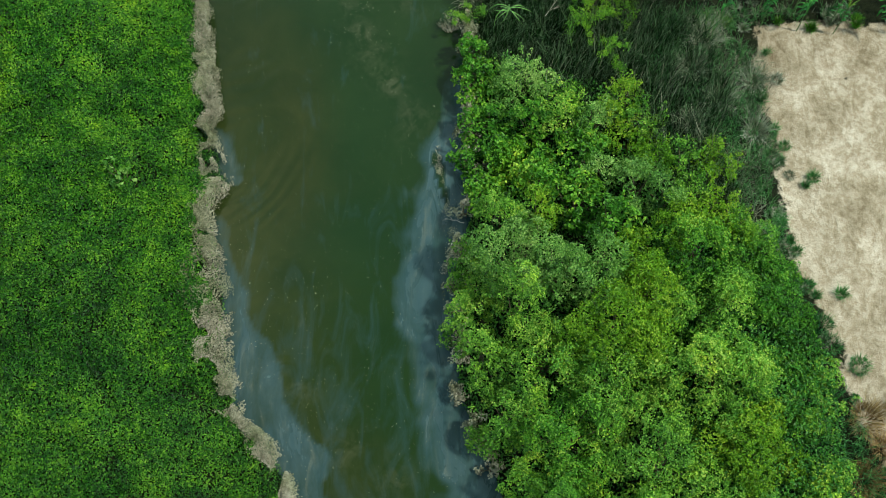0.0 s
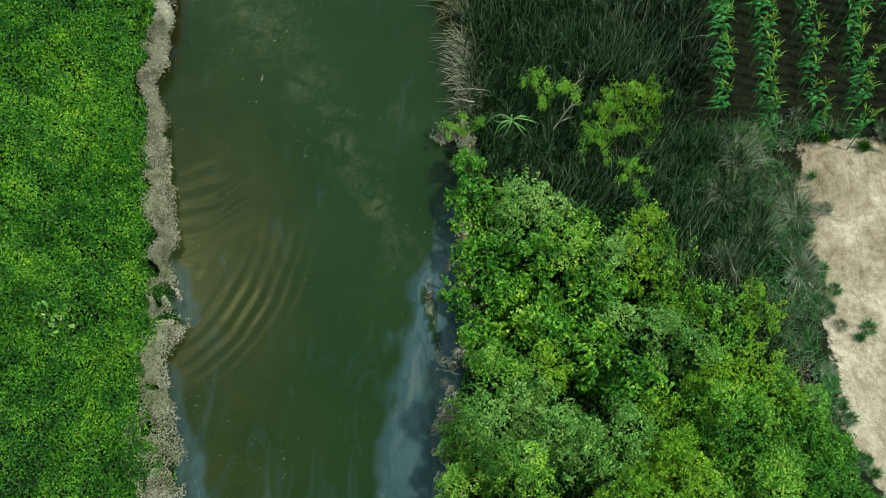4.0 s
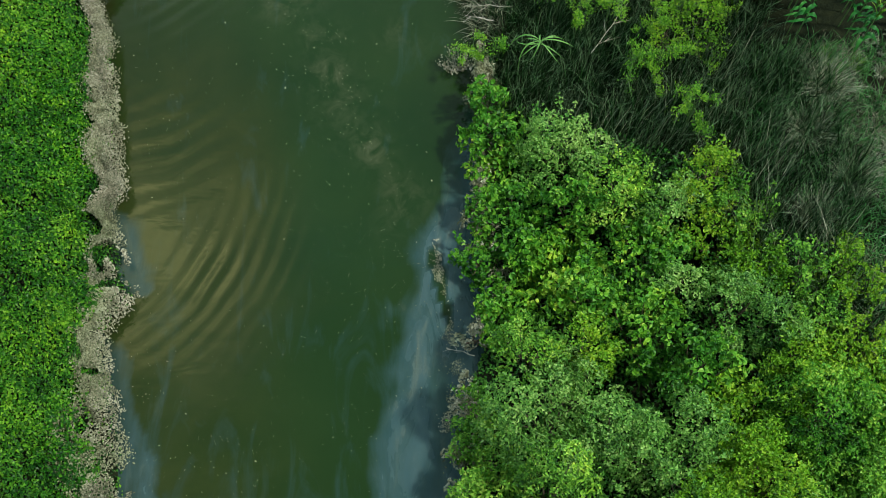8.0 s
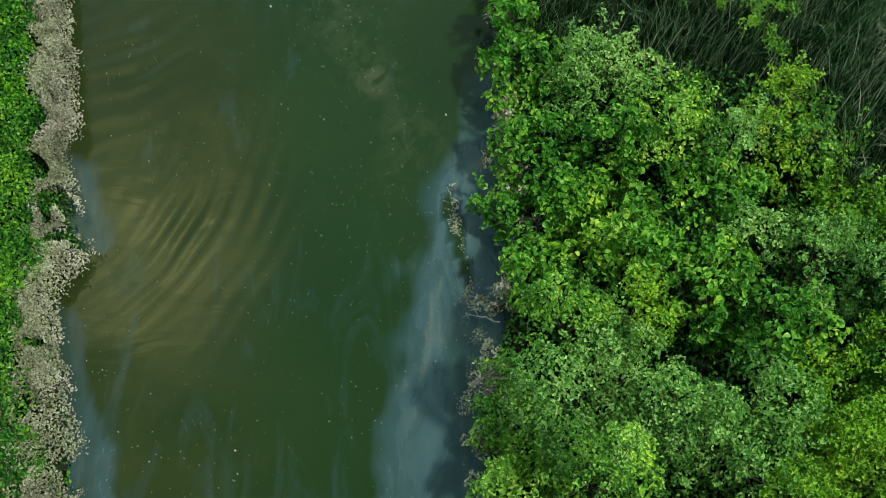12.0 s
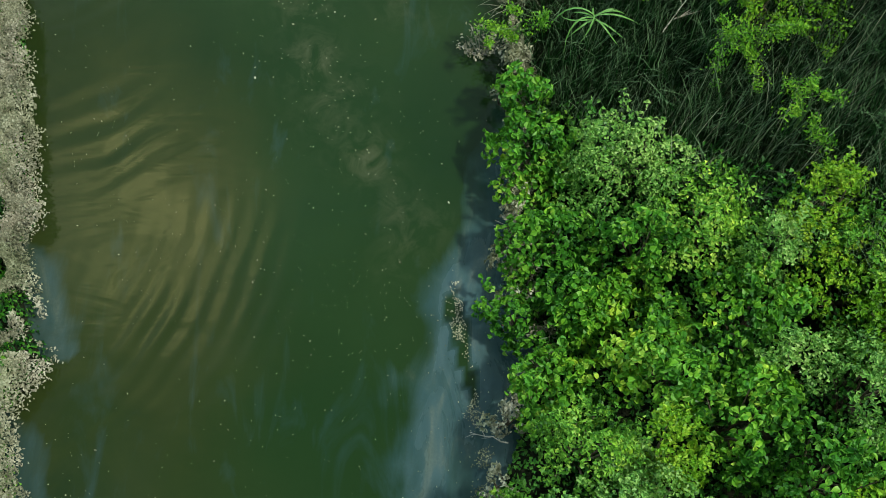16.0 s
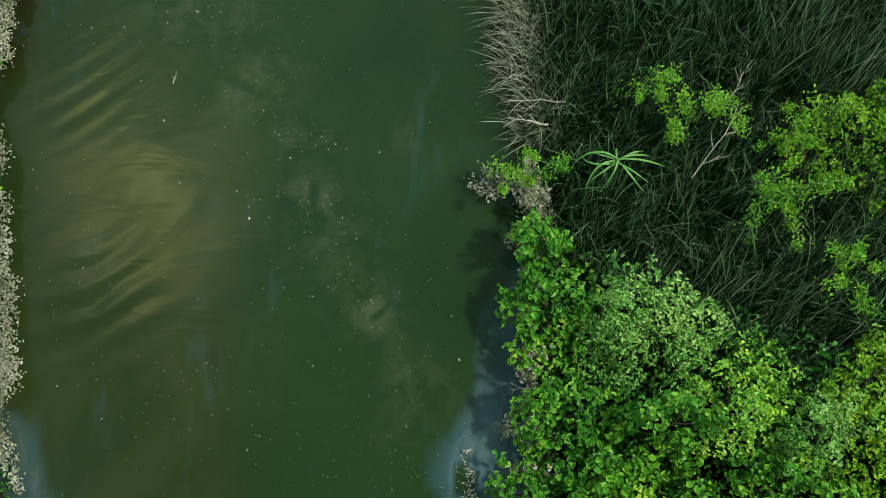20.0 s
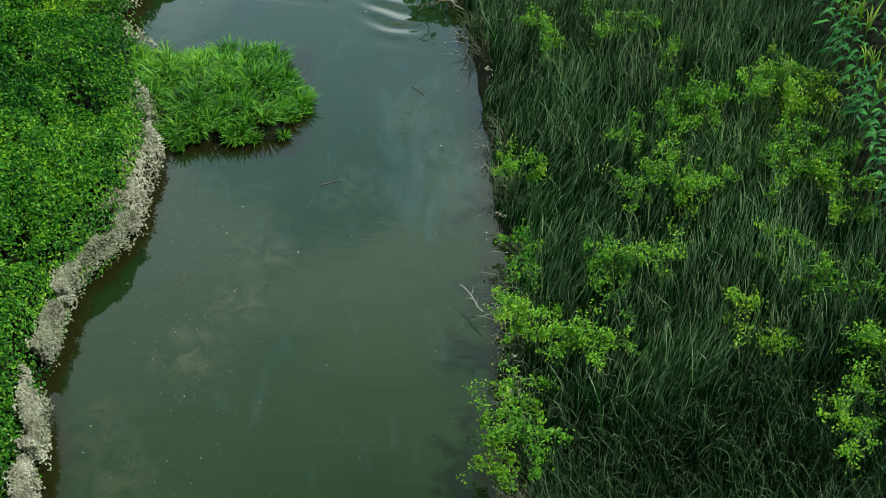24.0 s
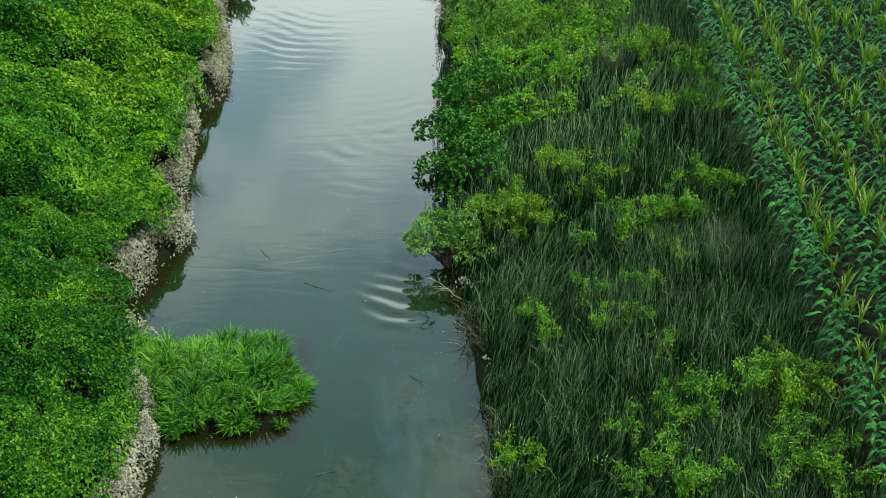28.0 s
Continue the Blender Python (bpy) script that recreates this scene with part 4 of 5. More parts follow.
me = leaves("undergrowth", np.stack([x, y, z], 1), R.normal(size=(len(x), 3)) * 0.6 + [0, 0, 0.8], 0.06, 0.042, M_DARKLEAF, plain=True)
tagged(new("undergrowth", me), "green undergrowth between the bank bushes, its colour darkened for shade", "undergrowth", kind="stuff")

CREEPERS = [(0.60, 13.18, 0.26), (1.96, 13.60, 0.18), (2.38, 13.63, 0.18), (1.72, 14.03, 0.14), (2.98, 13.36, 0.24),
            (3.03, 12.71, 0.34), (2.64, 12.65, 0.22), (3.39, 11.86, 0.30), (1.06, 18.22, 0.48), (0.52, 16.95, 0.38), (0.62, 18.7, 0.34), (0.6, 19.7, 0.28), (0.45, 17.7, 0.3), (1.92, 19.34, 0.40), (2.66, 20.69, 0.30), (4.26, 20.36, 0.42),
            (4.55, 19.73, 0.34), (3.21, 21.95, 0.40), (3.92, 21.95, 0.40), (4.47, 17.27, 0.42), (1.18, 24.36, 0.30), (2.89, 26.61, 0.46), (4.2, 27.53, 0.62), (3.60, 26.79, 0.55)]
YELLOWS = [(3.32, 13.48, 0.20), (4.45, 22.07, 0.62), (0.20, 16.55, 0.24), (0.61, 21.37, 0.2), (0.31, 28.12, 0.5), (1.01, 27.72, 0.58), (1.74, 29.16, 0.34), (2.30, 28.32, 0.40),
           (4.09, 33.46, 0.70), (3.77, 30.53, 0.44), (4.4, 38.0, 0.8), (3.2, 18.0, 0.2)]
MIXED = [(4.80, 32.06, 0.70), (4.85, 30.29, 0.55), (2.04, 32.88, 0.5), (1.55, 43.13, 1.3), (3.44, 45.84, 1.4), (0.65, 40.29, 0.9), (1.89, 36.01, 1.2), (0.54, 36.36, 0.9),
         (3.13, 35.00, 0.66), (1.82, 39.43, 1.05), (1.6, 48.5, 1.3), (3.6, 50.0, 1.4)]


YELLOW_BUSHES = [(3.18, 13.2, 0.28, 1.4), (3.78, 13.55, 0.36, 1.45), (3.75, 12.95, 0.28, 1.35), (4.45, 22.1, 0.6, 1.5), (3.75, 21.75, 0.45, 1.3), (1.05, 27.85, 0.5, 1.35), (3.7, 26.7, 0.5, 1.4), (4.3, 27.3, 0.45, 1.45)]

SPRAWL = [(1.95, 26.46), (1.98, 25.08), (1.97, 24.14), (2.84, 24.91), (2.56, 24.14), (3.40, 25.58), (2.87, 23.42), (2.81, 22.12), (3.25, 22.06), (4.26, 22.12), (2.09, 28.91), (3.06, 29.14), (2.14, 21.80), (2.59, 21.20), (3.06, 20.46), (4.24, 20.96), (3.95, 20.63), (3.73, 19.18), (3.95, 18.61), (4.23, 18.43), (1.67, 18.17), (2.41, 19.38), (1.60, 19.38), (3.95, 16.70), (3.88, 16.19), (2.15, 20.63)]


def creeper(x, y, r, mat, leaf, label, density=1.0, rise=1.08):
    """A sprawling creeper: runners that wander over the reeds, each with leaves of its own."""
    root = new("creeper")
    z0 = float(land(np.array(x), np.array(y)))
    root.location = (x, y, z0 - 0.02)
    P, N = [], []
    runners = int(5 + 10 * r)
    for k in range(runners):
        a = 2 * np.pi * (k * 0.618 + R.uniform(0, 0.25))
        q = np.array([R.normal() * 0.12 * r, R.normal() * 0.12 * r, rise * R.uniform(0.6, 1.0)])
        pts = [np.array([0, 0, 0.0]), q * [0.6, 0.6, 0.55], q]
        for s in range(int(2 + 7 * r * R.uniform(0.6, 1.3))):
            a += R.normal() * 0.55
            q = q + np.array([np.cos(a), np.sin(a), R.normal() * 0.5 - 0.08]) * R.uniform(0.07, 0.17)
            q[2] = min(max(q[2], 0.35 * rise), rise * 1.3)
            pts.append(q.copy())
            m = int(density * R.choice([8, 16, 28, 44]) * (0.06 / leaf) ** 2)
            w = R.uniform(0.025, 0.06)
            P.append(q + R.normal(size=(m, 3)) * [w, w, w * 0.9] - np.abs(R.normal(size=(m, 1))) * [0, 0, 0.04])
            N.append(np.tile([np.cos(a) * 0.3, np.sin(a) * 0.3, 1.0], (m, 1)) + R.normal(size=(m, 3)) * 0.8)
        if k < 8:
            part("stem", limbs_mesh("stem", [(pts, np.linspace(0.008, 0.003, len(pts)))], M_STALK, 4), root)
    P, N = np.concatenate(P), np.concatenate(N)
    part("foliage", leaves("foliage", P, N, leaf, leaf * 0.5, mat, plain=True), root)
    return tagged(root, label, "creeper", "creepers in the reeds")


for x, y, r in CREEPERS:
    creeper(x, y, r * (0.5 if y < 15 else 0.95), M_CREEPER, 0.036 if y < 15 else 0.05, "bright-green creeper climbing over the reeds")
for x, y, r in YELLOWS:
    creeper(x, y, r * (0.8 if y < 15 else 1.0), M_YELLOW, 0.04 if y < 15 else 0.052, "yellow-green creeper sprawling over the reeds")
for k, (x, y) in enumerate(SPRAWL):
    creeper(x, y, (0.14, 0.23, 0.18)[k % 3], M_CREEPER, 0.048, "small bright-green creeper climbing over the reeds", 0.6)
for x, y, r in MIXED:
    creeper(x, y, r, M_CREEPER if r < 1 else M_YELLOW, 0.058, "green creepers and scrub sprawling over the reed bed", 1.3, 1.05)



def scrub_patch(n, y0, y1, leaf, mat, seed, reach, label):
    """Low scrub over the far reeds, broken by gaps."""
    x, y = scatter(n, -1.2, 6, y0, y1)
    d = x - bank_r(y)
    lump = 0.5 * billow(x, y, 0.9, seed) + 0.3 * billow(x, y, 2.1, seed + 1) + 0.2 * value_noise(x, y, 4.5, seed + 2)
    keep = (d > -0.12 + 0.55 * value_noise(y, 0 * y, 0.8, seed + 4) + 0.25 * value_noise(x, y, 3.0, seed + 5)) & (d < reach) & (lump + 0.25 * value_noise(x, y, 0.3, seed + 3) + 0.25 * smooth((y - 34) / 8) - 0.25 * smooth(d / reach - 0.3) > 0.70)
    x, y, lump, d = x[keep], y[keep], lump[keep], d[keep]
    z = land(x, y) + (0.25 + 1.0 * lump ** 1.5) * smooth(d / 0.7 + 0.35) - np.abs(R.normal(size=len(x))) * 0.08
    N = R.normal(size=(len(x), 3)) * 0.6 + [0, -0.2, 0.9]
    return tagged(new("bank_scrub", leaves("bank_scrub", np.stack([x, y, z], 1), N, leaf, leaf * 0.66, mat, plain=True)), label, "scrub", kind="stuff")


scrub_patch(110000, 31, 56, 0.075, M_CREEPER, 91, 4.4, "low yellow-green scrub and creepers over the reed bed")
scrub_patch(60000, 31, 56, 0.07, M_YELLOW, 97, 3.8, "low yellow-green scrub and creepers over the reed bed")

for x, y, r, top in [(0.35, 32.06, 1.05, 2.0), (0.12, 30.1, 0.8, 1.7), (0.47, 46.4, 1.3, 2.6), (1.59, 47.6, 1.1, 2.4), (-9.6, 34.1, 1.1, 2.8), (-8.9, 31.0, 0.85, 2.2)]:
    shrub("dark_shrub", x, y, r, top, M_DARKLEAF, 0.09, "dark-green rounded shrub beside the river", "shrub", 0.9, group="riverside shrubs", sprigs=10)
shrub("overhanging_shrub", -0.28, 27.5, 0.72, 1.3, M_GREYLEAF, 0.06, "grey-green shrub leaning out over the water", "shrub", 1.9, sprigs=24)
shrub("round_shrub", -6.45, 43.1, 0.75, 1.5, M_GRASS, 0.07, "feathery light-green shrub at the water's edge", "shrub", 1.0, sprigs=12)
for x, y, r, top in YELLOW_BUSHES:
    shrub("yellow_bush", x, y, r, top, M_YELLOW, 0.042, "low yellow-green bush growing through the reeds", "bush", 1.1, group="bushes in the reeds", sprigs=16)
shrub("broad_leaved_weed", -6.3, 9.45, 0.26, 1.55, M_GREYLEAF, 0.10, "pale broad-leaved weed standing above the ground cover", "weed", 0.8)

# ---- corn ----


def corn_leaf_mesh(seed, steps=8):
    """A long arching leaf with a keeled midrib, from the stalk outwards along +x."""
    q = np.random.RandomState(seed)
    L, W = q.uniform(0.29, 0.39), q.uniform(0.072, 0.094)
    s = np.linspace(0, 1, steps)
    reach = L * (0.74 * s)
    lift = L * (q.uniform(0.7, 1.05) * s - q.uniform(1.0, 1.45) * s ** q.uniform(1.8, 2.6))
    w = W * np.clip(np.sin(np.pi * (0.16 + 0.82 * s)) ** 0.8, 0.04, 1)
    wave = 0.012 * np.sin(s * 14 + q.uniform(0, 6))
    bend = q.normal() * 0.10 * s ** 2
    v = []
    for k in range(steps):
        v += [(reach[k], bend[k] - w[k] / 2, lift[k] + w[k] * 0.18 + wave[k]), (reach[k], bend[k], lift[k]), (reach[k], bend[k] + w[k] / 2, lift[k] + w[k] * 0.18 - wave[k])]
    i = np.arange(steps - 1)[:, None] * 3
    return np.array(v), np.concatenate([i + [0, 3, 4, 1], i + [1, 4, 5, 2]])


def corn_top_mesh(seed):
    """A young leaf that stands nearly upright and tips over at its end, outwards along +x."""
    q = np.random.RandomState(seed + 50)
    L, W = q.uniform(0.32, 0.52), q.uniform(0.030, 0.044)
    s = np.linspace(0, 1, 5)
    out, up = L * (q.uniform(0.1, 0.3) * s + 0.18 * s ** 3), L * (s - q.uniform(0.1, 0.35) * s ** 3)
    w = W * np.clip(np.sin(np.pi * (0.25 + 0.73 * s)), 0.05, 1)
    v = []
    for k in range(5):
        v += [(out[k], -w[k] / 2, up[k]), (out[k], w[k] / 2, up[k])]
    i = np.arange(4)[:, None] * 2
    return np.array(v), i + [0, 1, 3, 2]


CORN_LEAF = [corn_leaf_mesh(s) for s in range(8)]
CORN_LEAF_LIGHT = [corn_leaf_mesh(s, 5) for s in range(8)]
CORN_TOP = [corn_top_mesh(s) for s in range(8)]
CORN_LEAF_ME = [mesh_of("leaf", v, [f], M_CORN, True) for v, f in CORN_LEAF]
CORN_TOP_ME = [mesh_of("top_leaf", v, [f], M_CORNTOP, True) for v, f in CORN_TOP]


def corn_plan(seed):
    """Stalk height and where its leaves sit: height, heading, size, kind, dip, young."""
    q = np.random.RandomState(seed)
    h = q.uniform(1.75, 2.05)
    a0, rows = q.normal() * 0.2, []
    for k in range(8):
        z = h * (0.50 + 0.45 * k / 7)
        rows.append((z, a0 + np.pi * k + q.normal() * 0.45, (1.0 - 0.3 * k / 7) * q.uniform(0.8, 1.1), q.randint(8), q.uniform(-0.25, 0.2), False))
    for k in range(7):
        rows.append((h * (0.93 + 0.012 * k), q.uniform(0, 6.28), q.uniform(0.75, 1.1), q.randint(8), q.normal() * 0.08, True))
    return h, rows


def tassel_mesh(h, seed):
    q = np.random.RandomState(seed)
    limbs = [([(0, 0, 0), (0, 0, 0.16), (0.01, 0.01, 0.34)], [0.007, 0.006, 0.004])]
    for k in range(4):
        a, sp = k * 2.4, q.uniform(0.03, 0.08)
        limbs.append(([(0, 0, 0.05 + 0.012 * k), (np.cos(a) * sp * 0.6, np.sin(a) * sp * 0.6, 0.14 + 0.012 * k), (np.cos(a) * sp, np.sin(a) * sp, 0.2 + 0.01 * k)], [0.005, 0.005, 0.003]))
    return limbs


CORN = []
for s in range(9):
    h, rows = corn_plan(100 + s)
    stalk = limbs_mesh("stalk", [([(0, 0, 0), (0.01, 0, h * 0.5), (0, 0.01, h)], [0.014, 0.012, 0.007])], M_STALK)
    tassel = limbs_mesh("tassel", tassel_mesh(h, s), M_TASSEL, 3)
    CORN.append((h, rows, stalk, tassel))


def row_x(k, y):
    return 4.92 + 0.775 * k + 0.016 * (y - 13.4)


def corn_start(k):
    return 12.75 - 0.08 * min(k, 5) + (0.25 if k == 0 else 0)


near, far = [], []
for k in range(12):
    y = corn_start(k)
    while y < 56:
        x = row_x(k, y) + R.normal() * 0.045
        item = (x, y, R.choice([0, np.pi]) + R.normal() * 0.22, R.uniform(0.92, 1.08) * (0.74 + 0.26 * float(smooth((y - 12.6) / 3.0))), R.randint(9))
        if k < 5 and y < 23:
            near.append(item)
        else:
            far.append(item)
        y += 0.2 * R.uniform(0.85, 1.2)

models = []
for h, rows, stalk, tassel in CORN:
    root = new("corn_plant")
    t = part("tassel", tassel, part("stalk", stalk, root), "pale yellow-green tassel")
    t.location = (0, 0, h)
    for z, a, size, kind, dip, young in rows:
        lf = part("leaf", CORN_LEAF_ME[kind], root) if not young else part("top_leaf", CORN_TOP_ME[kind], root, "upright yellow-green young leaf")
        lf.matrix_local = Matrix.Translation((0, 0, z)) @ Euler((0, dip, a)).to_matrix().to_4x4() @ Matrix.Scale(size, 4)
    models.append(tagged(root, "tall green corn plant with arching leaves and a tassel", "corn plant", "corn rows"))
used = set()
for x, y, a, s, kind in near:
    z = float(land(np.array(x), np.array(y))) - 0.02
    m = Matrix.Translation((x, y, z)) @ Euler((0, 0, a)).to_matrix().to_4x4() @ Matrix.Scale(s, 4)
    if kind not in used:
        used.add(kind)
        models[kind].matrix_basis = m
    else:
        copy_thing(models[kind], m)

# the rest of the field, joined
protos = []
for h, rows, stalk, tassel in CORN:
    V, F, off = [], [], 0
    TV, TF, toff = [], [], 0
    for z, a, size, kind, dip, young in rows:
        m = np.array(Euler((0, dip, a)).to_matrix())
        v, f = CORN_TOP[kind] if young else CORN_LEAF_LIGHT[kind]
        v = (v * size) @ m.T + [0, 0, z]
        if young:
            TV.append(v)
            TF.append(f + toff)
            toff += len(v)
        else:
            V.append(v)
            F.append(f + off)
            off += len(v)
    lv, lf_ = np.concatenate(V), np.concatenate(F)
    SV, SF, off = [], [], 0
    for pts, radii in tassel_mesh(h, 1):
        v, f = tube(pts, radii, 3)
        SV.append(v + [0, 0, h])
        SF.append(f + off)
        off += len(v)
    protos.append((lv, lf_, np.concatenate(SV), np.concatenate(SF), np.concatenate(TV), np.concatenate(TF)))


def field(name, pick, mat, label):
    V, F, off = [], [], 0
    for x, y, a, s, kind in far:
        v, f = protos[kind][pick], protos[kind][pick + 1]
        c, d = np.cos(a), np.sin(a)
        w = (v * s) @ np.array([[c, d, 0], [-d, c, 0], [0, 0, 1]])
        V.append(w + [x, y, float(land(np.array(x), np.array(y))) - 0.02])
        F.append(f + off)
        off += len(v)
    return tagged(new(name, mesh_of(name, np.concatenate(V), [np.concatenate(F)], mat, True)), label, "corn", kind="stuff")


field("corn_field", 0, M_CORN, "rows of tall green corn plants")
field("corn_tassels", 2, M_TASSEL, "yellow-green tassels over the corn rows")
field("corn_tops", 4, M_CORNTOP, "upright yellow-green top leaves over the corn rows")

# ---- single plants and small things ----


def ribbon(pts, widths, keel=0.2):
    """A leaf strip along points with a keeled middle."""
    pts = np.asarray(pts, float)
    v = []
    for k, p in enumerate(pts):
        d = unit(pts[min(k + 1, len(pts) - 1)] - pts[max(k - 1, 0)])
        s = unit(np.cross(d, [0, 0, 1.0]) + [1e-6, 0, 0])
        v += [p - s * widths[k] / 2 + [0, 0, keel * widths[k]], p, p + s * widths[k] / 2 + [0, 0, keel * widths[k]]]
    i = np.arange(len(pts) - 1)[:, None] * 3
    return np.array(v), np.concatenate([i + [0, 3, 4, 1], i + [1, 4, 5, 2]])


def giant_cane(x, y):
    """A young cane: a short stem and long pale leaves that arch outwards."""
    z0 = float(land(np.array(x), np.array(y)))
    root = new("giant_cane")
    root.location = (x, y, z0 - 0.02)
    top = 0.62
    part("stem", limbs_mesh("stem", [([(0, 0, 0), (0.02, 0, 0.35), (0, 0, top)], [0.012, 0.010, 0.006])], M_STALK), root)
    for k, (a, L) in enumerate([(-12, 0.46), (30, 0.26), (95, 0.18), (160, 0.34), (185, 0.36), (205, 0.34), (262, 0.24), (300, 0.36), (335, 0.30), (8, 0.34), (172, 0.24), (225, 0.28)]):
        a = radians(a + R.normal() * 6)
        s = np.linspace(0, 1, 7)
        L = L * R.uniform(1.05, 1.4)
        side = R.normal() * 0.35 * s ** 2
        pts = np.stack([np.cos(a + side) * L * s, np.sin(a + side) * L * s, top - 0.05 * (k % 3) + L * (0.9 * s - R.uniform(1.1, 1.8) * s ** 2)], 1)
        v, f = ribbon(pts, 0.021 * np.clip(np.sin(np.pi * (0.14 + 0.84 * s)), 0.06, 1))
        part("leaf", mesh_of("leaf", v, [f], M_CANE, True), root)
    return tagged(root, "pale-green young giant cane with arching leaves among the reeds", "cane plant")


giant_cane(1.42, 13.28)


def bare_branch(name, x, y, z, heading, length, rise, forks, label, mat=None, thick=0.009, category="branch"):
    """A bare forked branch: a main limb and side twigs, each a part."""
    root = new(name)
    root.location = (x, y, z)
    mat = mat or M_TWIG
    a = radians(heading)
    d = np.array([np.cos(a), np.sin(a), rise])
    main = [d * length * s + R.normal(size=3) * 0.02 * length * (s > 0) for s in np.linspace(0, 1, 6)]
    part("limb", limbs_mesh("limb", [(main, np.linspace(thick, thick * 0.35, 6))], mat), root)
    for k in range(forks):
        p = main[1 + k % 4]
        b = a + (1 if k % 2 else -1) * R.uniform(0.4, 0.9)
        e = p + np.array([np.cos(b), np.sin(b), rise + R.normal() * 0.15]) * length * R.uniform(0.2, 0.42)
        part("twig", limbs_mesh("twig", [([p, (p + e) / 2 + R.normal(size=3) * 0.012, e], [thick * 0.55, thick * 0.4, thick * 0.2])], mat, 4), root)
    return tagged(root, label, category)


# dead bush standing in the shallows
root = new("dead_bush")
root.location = (0.20, 13.22, -0.05)
P, N = [], []
for k in range(11):
    a = k * 0.9 + R.normal() * 0.2
    L = R.uniform(0.16, 0.30)
    e = np.array([np.cos(a) * L, np.sin(a) * L * 0.8, R.uniform(0.18, 0.42)])
    twig = part("twig", limbs_mesh("twig", [([np.zeros(3), e * 0.5 + R.normal(size=3) * 0.02, e], [0.008, 0.005, 0.002])], M_TWIG, 4), root)
    m = 26
    s = R.uniform(0.45, 1.05, m)[:, None]
    tagged(part("leaf_remains", leaves("leaf_remains", e * s + R.normal(size=(m, 3)) * 0.035, R.normal(size=(m, 3)) + [0, 0, 0.8], 0.04, 0.022, M_WITHER), twig, "shrivelled grey leaves"), kind="stuff")
tagged(root, "grey dead bush standing in the shallow water", "dead bush")

bare_branch("bare_branch", 0.75, 13.75, 0.55, 168, 0.42, 0.02, 5, "bleached forked branch sticking out over the water")
bare_branch("bare_branch", 0.95, 14.05, 0.45, 175, 0.6, -0.1, 4, "bleached forked branch sticking out over the water")
bare_branch("bare_branch", 2.15, 13.1, 0.75, 52, 0.85, 0.25, 9, "bleached dead branch lying over the reeds")
bare_branch("bare_branch", 2.55, 13.9, 0.9, 60, 0.45, 0.2, 6, "bleached dead branch lying over the reeds")
bare_branch("bare_branch", 0.45, 8.75, 0.12, 165, 0.42, -0.05, 5, "pale dead branch reaching over the scum")
bare_branch("bare_branch", 0.62, 11.1, 0.2, 185, 0.3, -0.1, 4, "pale dead branch reaching over the water")
bare_branch("bare_branch", 0.1, 19.3, 0.25, 120, 0.5, 0.1, 4, "bleached broken stalks at the water's edge")
bare_branch("bare_branch", -0.05, 26.2, 0.2, 140, 0.8, 0.2, 6, "bleached dead branch at the foot of the shrub")
bare_branch("bare_branch", -0.2, 26.6, 0.1, 200, 0.7, 0.1, 5, "dark dead branch under the leaning shrub", M_BARK, 0.014)
for x, y, h, L in [(-3.26, 14.45, 78, 0.16), (-3.75, 28.1, -58, 0.42), (-2.85, 27.0, -28, 0.6), (-3.95, 20.05, 82, 0.2), (-0.9, 24.35, -50, 0.5), (-2.2, 22.0, 20, 0.3)]:
    bare_branch("floating_stick", x, y, 0.008, h, L, 0.0, 2, "thin dark stick floating on the water", M_BARK if y > 20 else M_TWIG, 0.006, "stick")


def stone(x, y, z, sx, sy, sz, label):
    bm = bmesh.new()
    bmesh.ops.create_icosphere(bm, subdivisions=2, radius=1)
    for v in bm.verts:
        n = noise.noise(v.co * 1.7 + Vector((x, y, 0)))
        v.co = Vector((v.co.x * sx, v.co.y * sy, v.co.z * sz)) * (1 + 0.35 * n)
        v.co.z = max(v.co.z, -sz * 0.7)
    me = bpy.data.meshes.new("stone")
    bm.to_mesh(me)
    bm.free()
    me.materials.append(M_STONE)
    ob = new("stone", me)
    ob.location = (x, y, z)
    return tagged(ob, label, "stone")


stone(0.46, 18.05, 0.10, 0.16, 0.10, 0.09, "pale angular stone lying at the water's edge")
stone(0.62, 17.9, 0.14, 0.10, 0.08, 0.07, "pale angular stone lying at the water's edge")

# floating flecks and scum crumbs
n = 8000
y = R.uniform(3, 30, n)
x = bank_l(y) + (bank_r(y) - bank_l(y)) * R.uniform(0.05, 0.97, n)
clump = value_noise(x, y, 0.9, 71) ** 2 + 0.9 * np.exp(-((x + 1.4 + (y - 11.5) * 0.28) / 0.55) ** 2) * (y > 9) + 0.5 * np.exp(-((x + 4.3) / 0.7) ** 2) * (y < 9)
keep = R.uniform(0, 1, n) < np.clip(clump, 0.06, 1) * 0.6
x, y = x[keep], y[keep]
s = R.choice([0.005, 0.007, 0.010, 0.016], len(x), p=[0.62, 0.28, 0.085, 0.015])
a = R.uniform(0, 6.28, len(x))
ring = np.stack([np.cos(np.arange(5) * 1.2566), np.sin(np.arange(5) * 1.2566)], 1)
px_ = x[:, None] + s[:, None] * (ring[None, :, 0] * np.cos(a)[:, None] - ring[None, :, 1] * np.sin(a)[:, None] * 0.6)
py_ = y[:, None] + s[:, None] * (ring[None, :, 0] * np.sin(a)[:, None] + ring[None, :, 1] * np.cos(a)[:, None] * 0.6)
low = np.stack([px_, py_, 0 * px_ + 0.001], -1)
high = np.stack([x + (px_.T - x), y + (py_.T - y), 0 * px_.T + 0.006], -1).transpose(1, 0, 2) * 1.0
v = np.concatenate([low, high], 1).reshape(-1, 3)
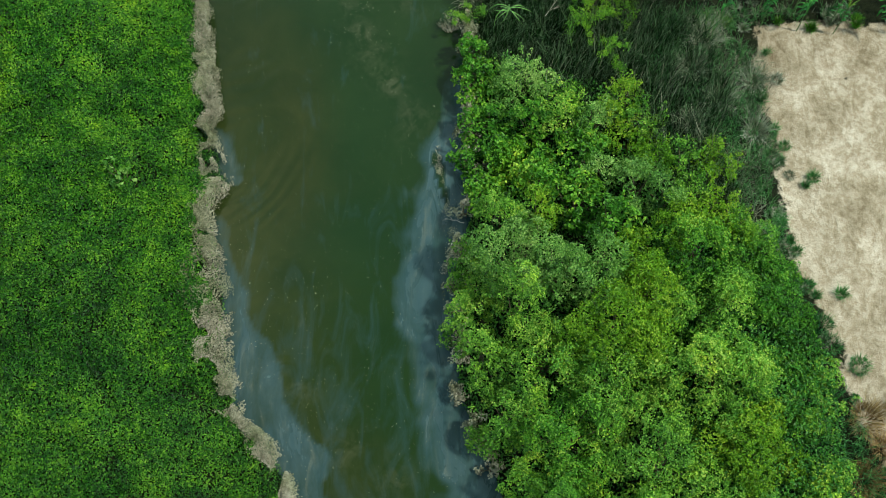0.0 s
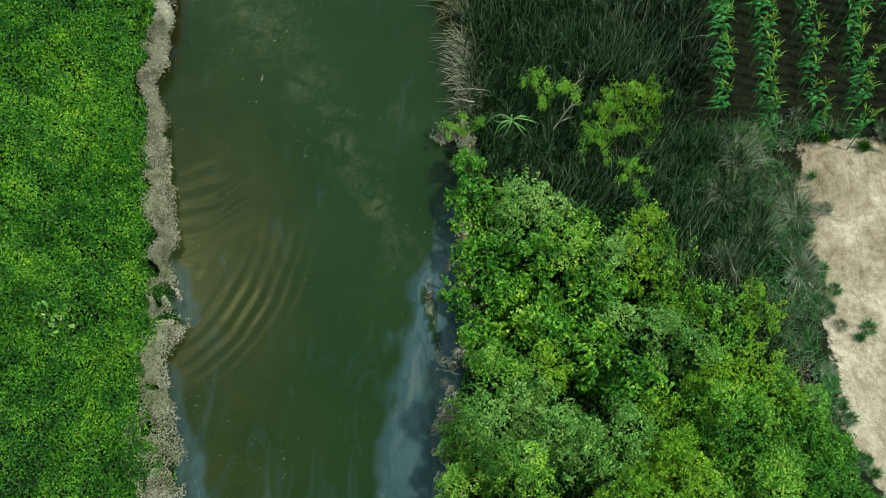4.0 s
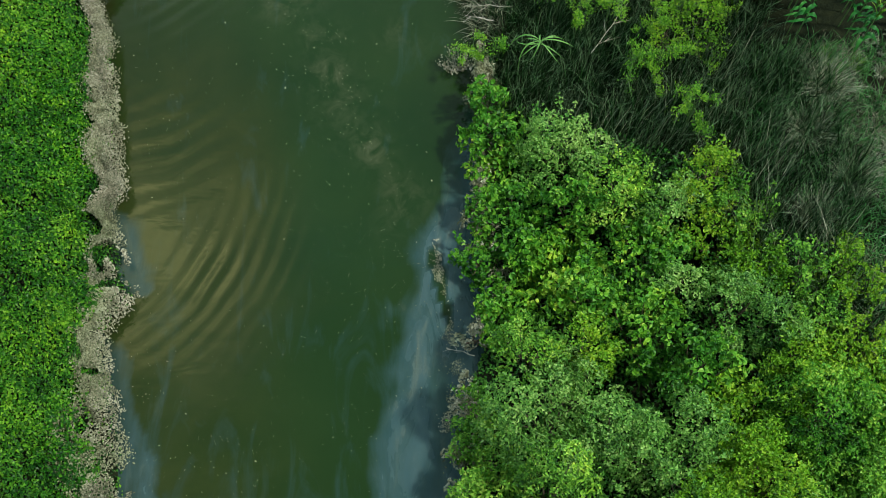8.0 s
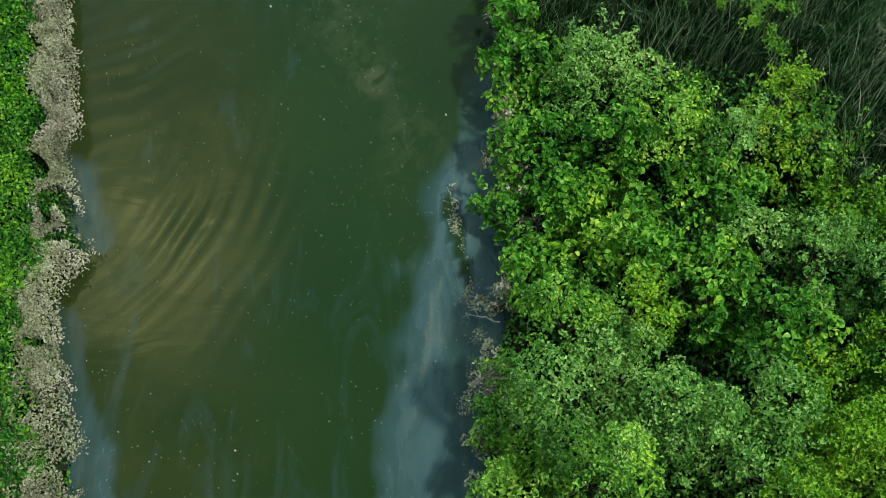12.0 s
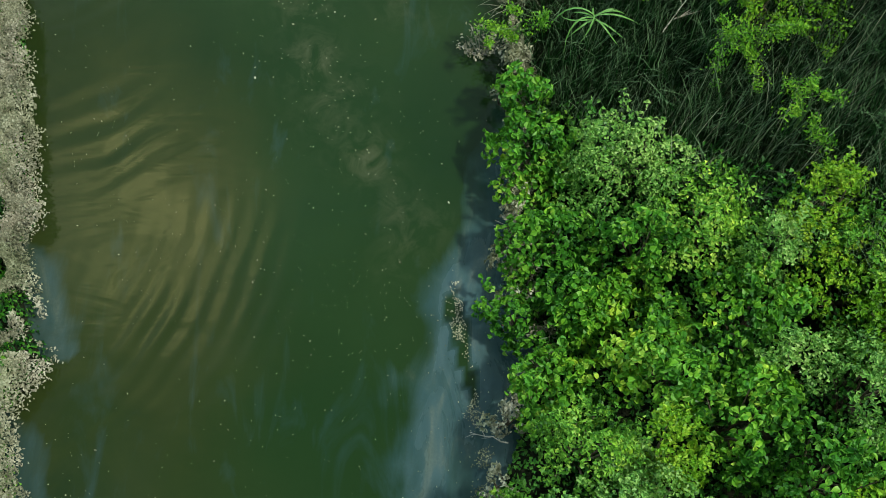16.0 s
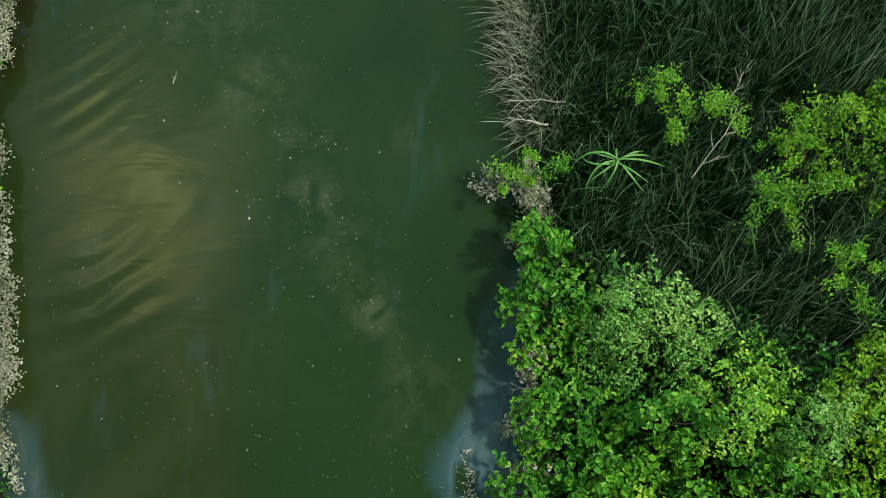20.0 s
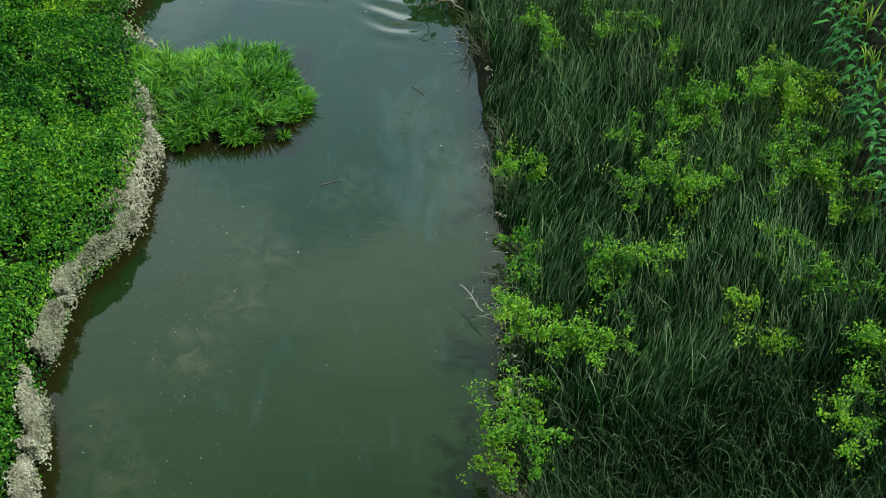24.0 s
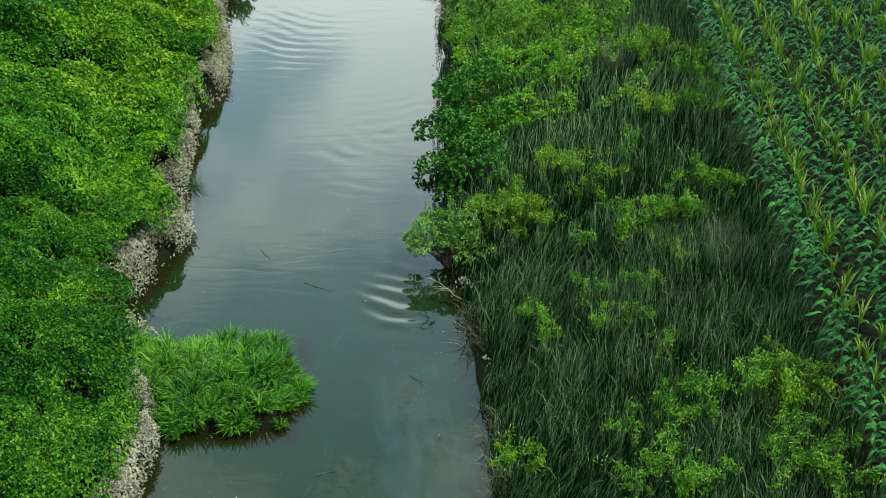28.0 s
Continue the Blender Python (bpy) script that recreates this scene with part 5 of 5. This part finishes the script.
i = np.arange(len(x))[:, None] * 10
faces5 = i + [5, 6, 7, 8, 9]
faces4 = np.concatenate([i + [k, (k + 1) % 5, 5 + (k + 1) % 5, 5 + k] for k in range(5)])
me = mesh_of("floating_flecks", v, [faces5, faces4], M_WITHER)
tagged(new("floating_flecks", me), "pale flecks of plant debris floating on the water", "floating debris", kind="stuff")

# crumbly scum line along the film
n = 1500
t = R.uniform(0, 1, n)
y = 7.6 + 2.9 * t
x = 0.1 - 0.32 * np.abs(y - 9.2) * (y > 9.2) * 0.5 + 0.12 * np.sin(y * 3.1) * 0.6 + R.normal(size=n) * 0.05 + 0.02 * (y < 9)
s = R.uniform(0.008, 0.03, n)
keep = value_noise(x, y, 5.0, 81) > 0.42
x, y, s = x[keep], y[keep], s[keep]
P = np.stack([x, y, 0 * x + 0.008], 1)
me = leaves("scum_crumbs", P, np.tile([0, 0, 1.0], (len(x), 1)) + R.normal(size=(len(x), 3)) * 0.06, 0.018, 0.012, M_WITHER, 0.05, 0.0)
tagged(new("scum_crumbs", me), "line of pale crumbled scum drifting by the bank", "floating debris", kind="stuff")


# weeds on the fallow ground
def weed(x, y, r, mat, label, h=0.17, spread=1.1):
    root = new("weed")
    z0 = float(land(np.array(x), np.array(y)))
    root.location = (x, y, z0 - 0.01)
    n = int(60 + 900 * r)
    a, q = R.uniform(0, 6.28, n), r * np.sqrt(R.uniform(0, 1, n)) * 0.5
    base = np.stack([np.cos(a) * q, np.sin(a) * q, 0 * a], 1)
    lean = np.stack([np.cos(a), np.sin(a), 0 * a], 1) * R.uniform(0.1, spread, n)[:, None]
    part("tuft", blades("tuft", base, lean, h * R.uniform(0.4, 1.2, n), 0.009, mat, 0.5), root)
    return tagged(root, label, "weed", "weeds on the fallow strip")


for x, y, r in [(6.75, 7.75, 0.16), (7.22, 9.27, 0.2), (7.05, 9.1, 0.1), (6.05, 9.0, 0.3), (6.8, 7.05, 0.28), (6.5, 8.4, 0.25), (6.55, 10.3, 0.16), (7.1, 6.3, 0.35), (7.2, 5.9, 0.4), (7.7, 5.5, 0.35), (6.45, 9.7, 0.3), (6.3, 11.0, 0.35), (6.2, 8.0, 0.5)]:
    weed(x, y, r, M_BLUEGRASS, "low blue-green grass tuft on pale dry soil")
for x, y, r in [(7.69, 4.5, 0.6), (7.5, 3.4, 0.55), (7.95, 4.0, 0.4), (8.3, 4.7, 0.4), (8.2, 3.2, 0.5)]:
    weed(x, y, r, M_BROWN, "patch of withered rust-brown grass", 0.32)
for x, y, r in [(5.3, 12.3, 0.4), (5.0, 11.6, 0.35), (5.5, 10.9, 0.35), (6.2, 11.3, 0.3), (4.95, 10.4, 0.3), (6.15, 10.2, 0.3)]:
    weed(x, y, r, M_DRY, "clump of bleached dry grass beside the reeds", 0.5)
for k in range(46):
    y = R.uniform(3.0, 12.9)
    x = float(np.interp(y, [2.5, 5.2, 7.7, 9.3, 11.0, 12.4, 12.9], [8.3, 7.3, 6.55, 6.5, 6.3, 6.3, 6.6])) + R.normal() * 0.28
    weed(x, y, R.uniform(0.06, 0.2), M_BLUEGRASS if k % 3 else M_DRY, "low ragged weed tuft at the edge of the dry soil", R.uniform(0.08, 0.2))
for k in range(16):
    weed(R.uniform(5.2, 9.5), 12.75 + R.normal() * 0.16, R.uniform(0.08, 0.2), M_GRASS if k % 2 else M_DRY, "low ragged weed tuft at the foot of the corn", R.uniform(0.12, 0.28))
for x, y, r in [(4.15, 25.2, 0.14), (4.2, 25.5, 0.10), (4.12, 25.8, 0.12), (3.3, 33.2, 0.16), (3.2, 33.6, 0.14)]:
    weed(x, y, r, M_DRY, "clump of bleached dry reeds among the green ones", 1.05, 0.22)
for x, y, r in [(-12.2, 41.5, 0.9), (-12.6, 40.0, 0.7), (-5.55, 30.4, 0.35)]:
    weed(x, y, r, M_GRASS, "tall coarse grass clump on the bank", 1.5 if x < -8 else 0.6)
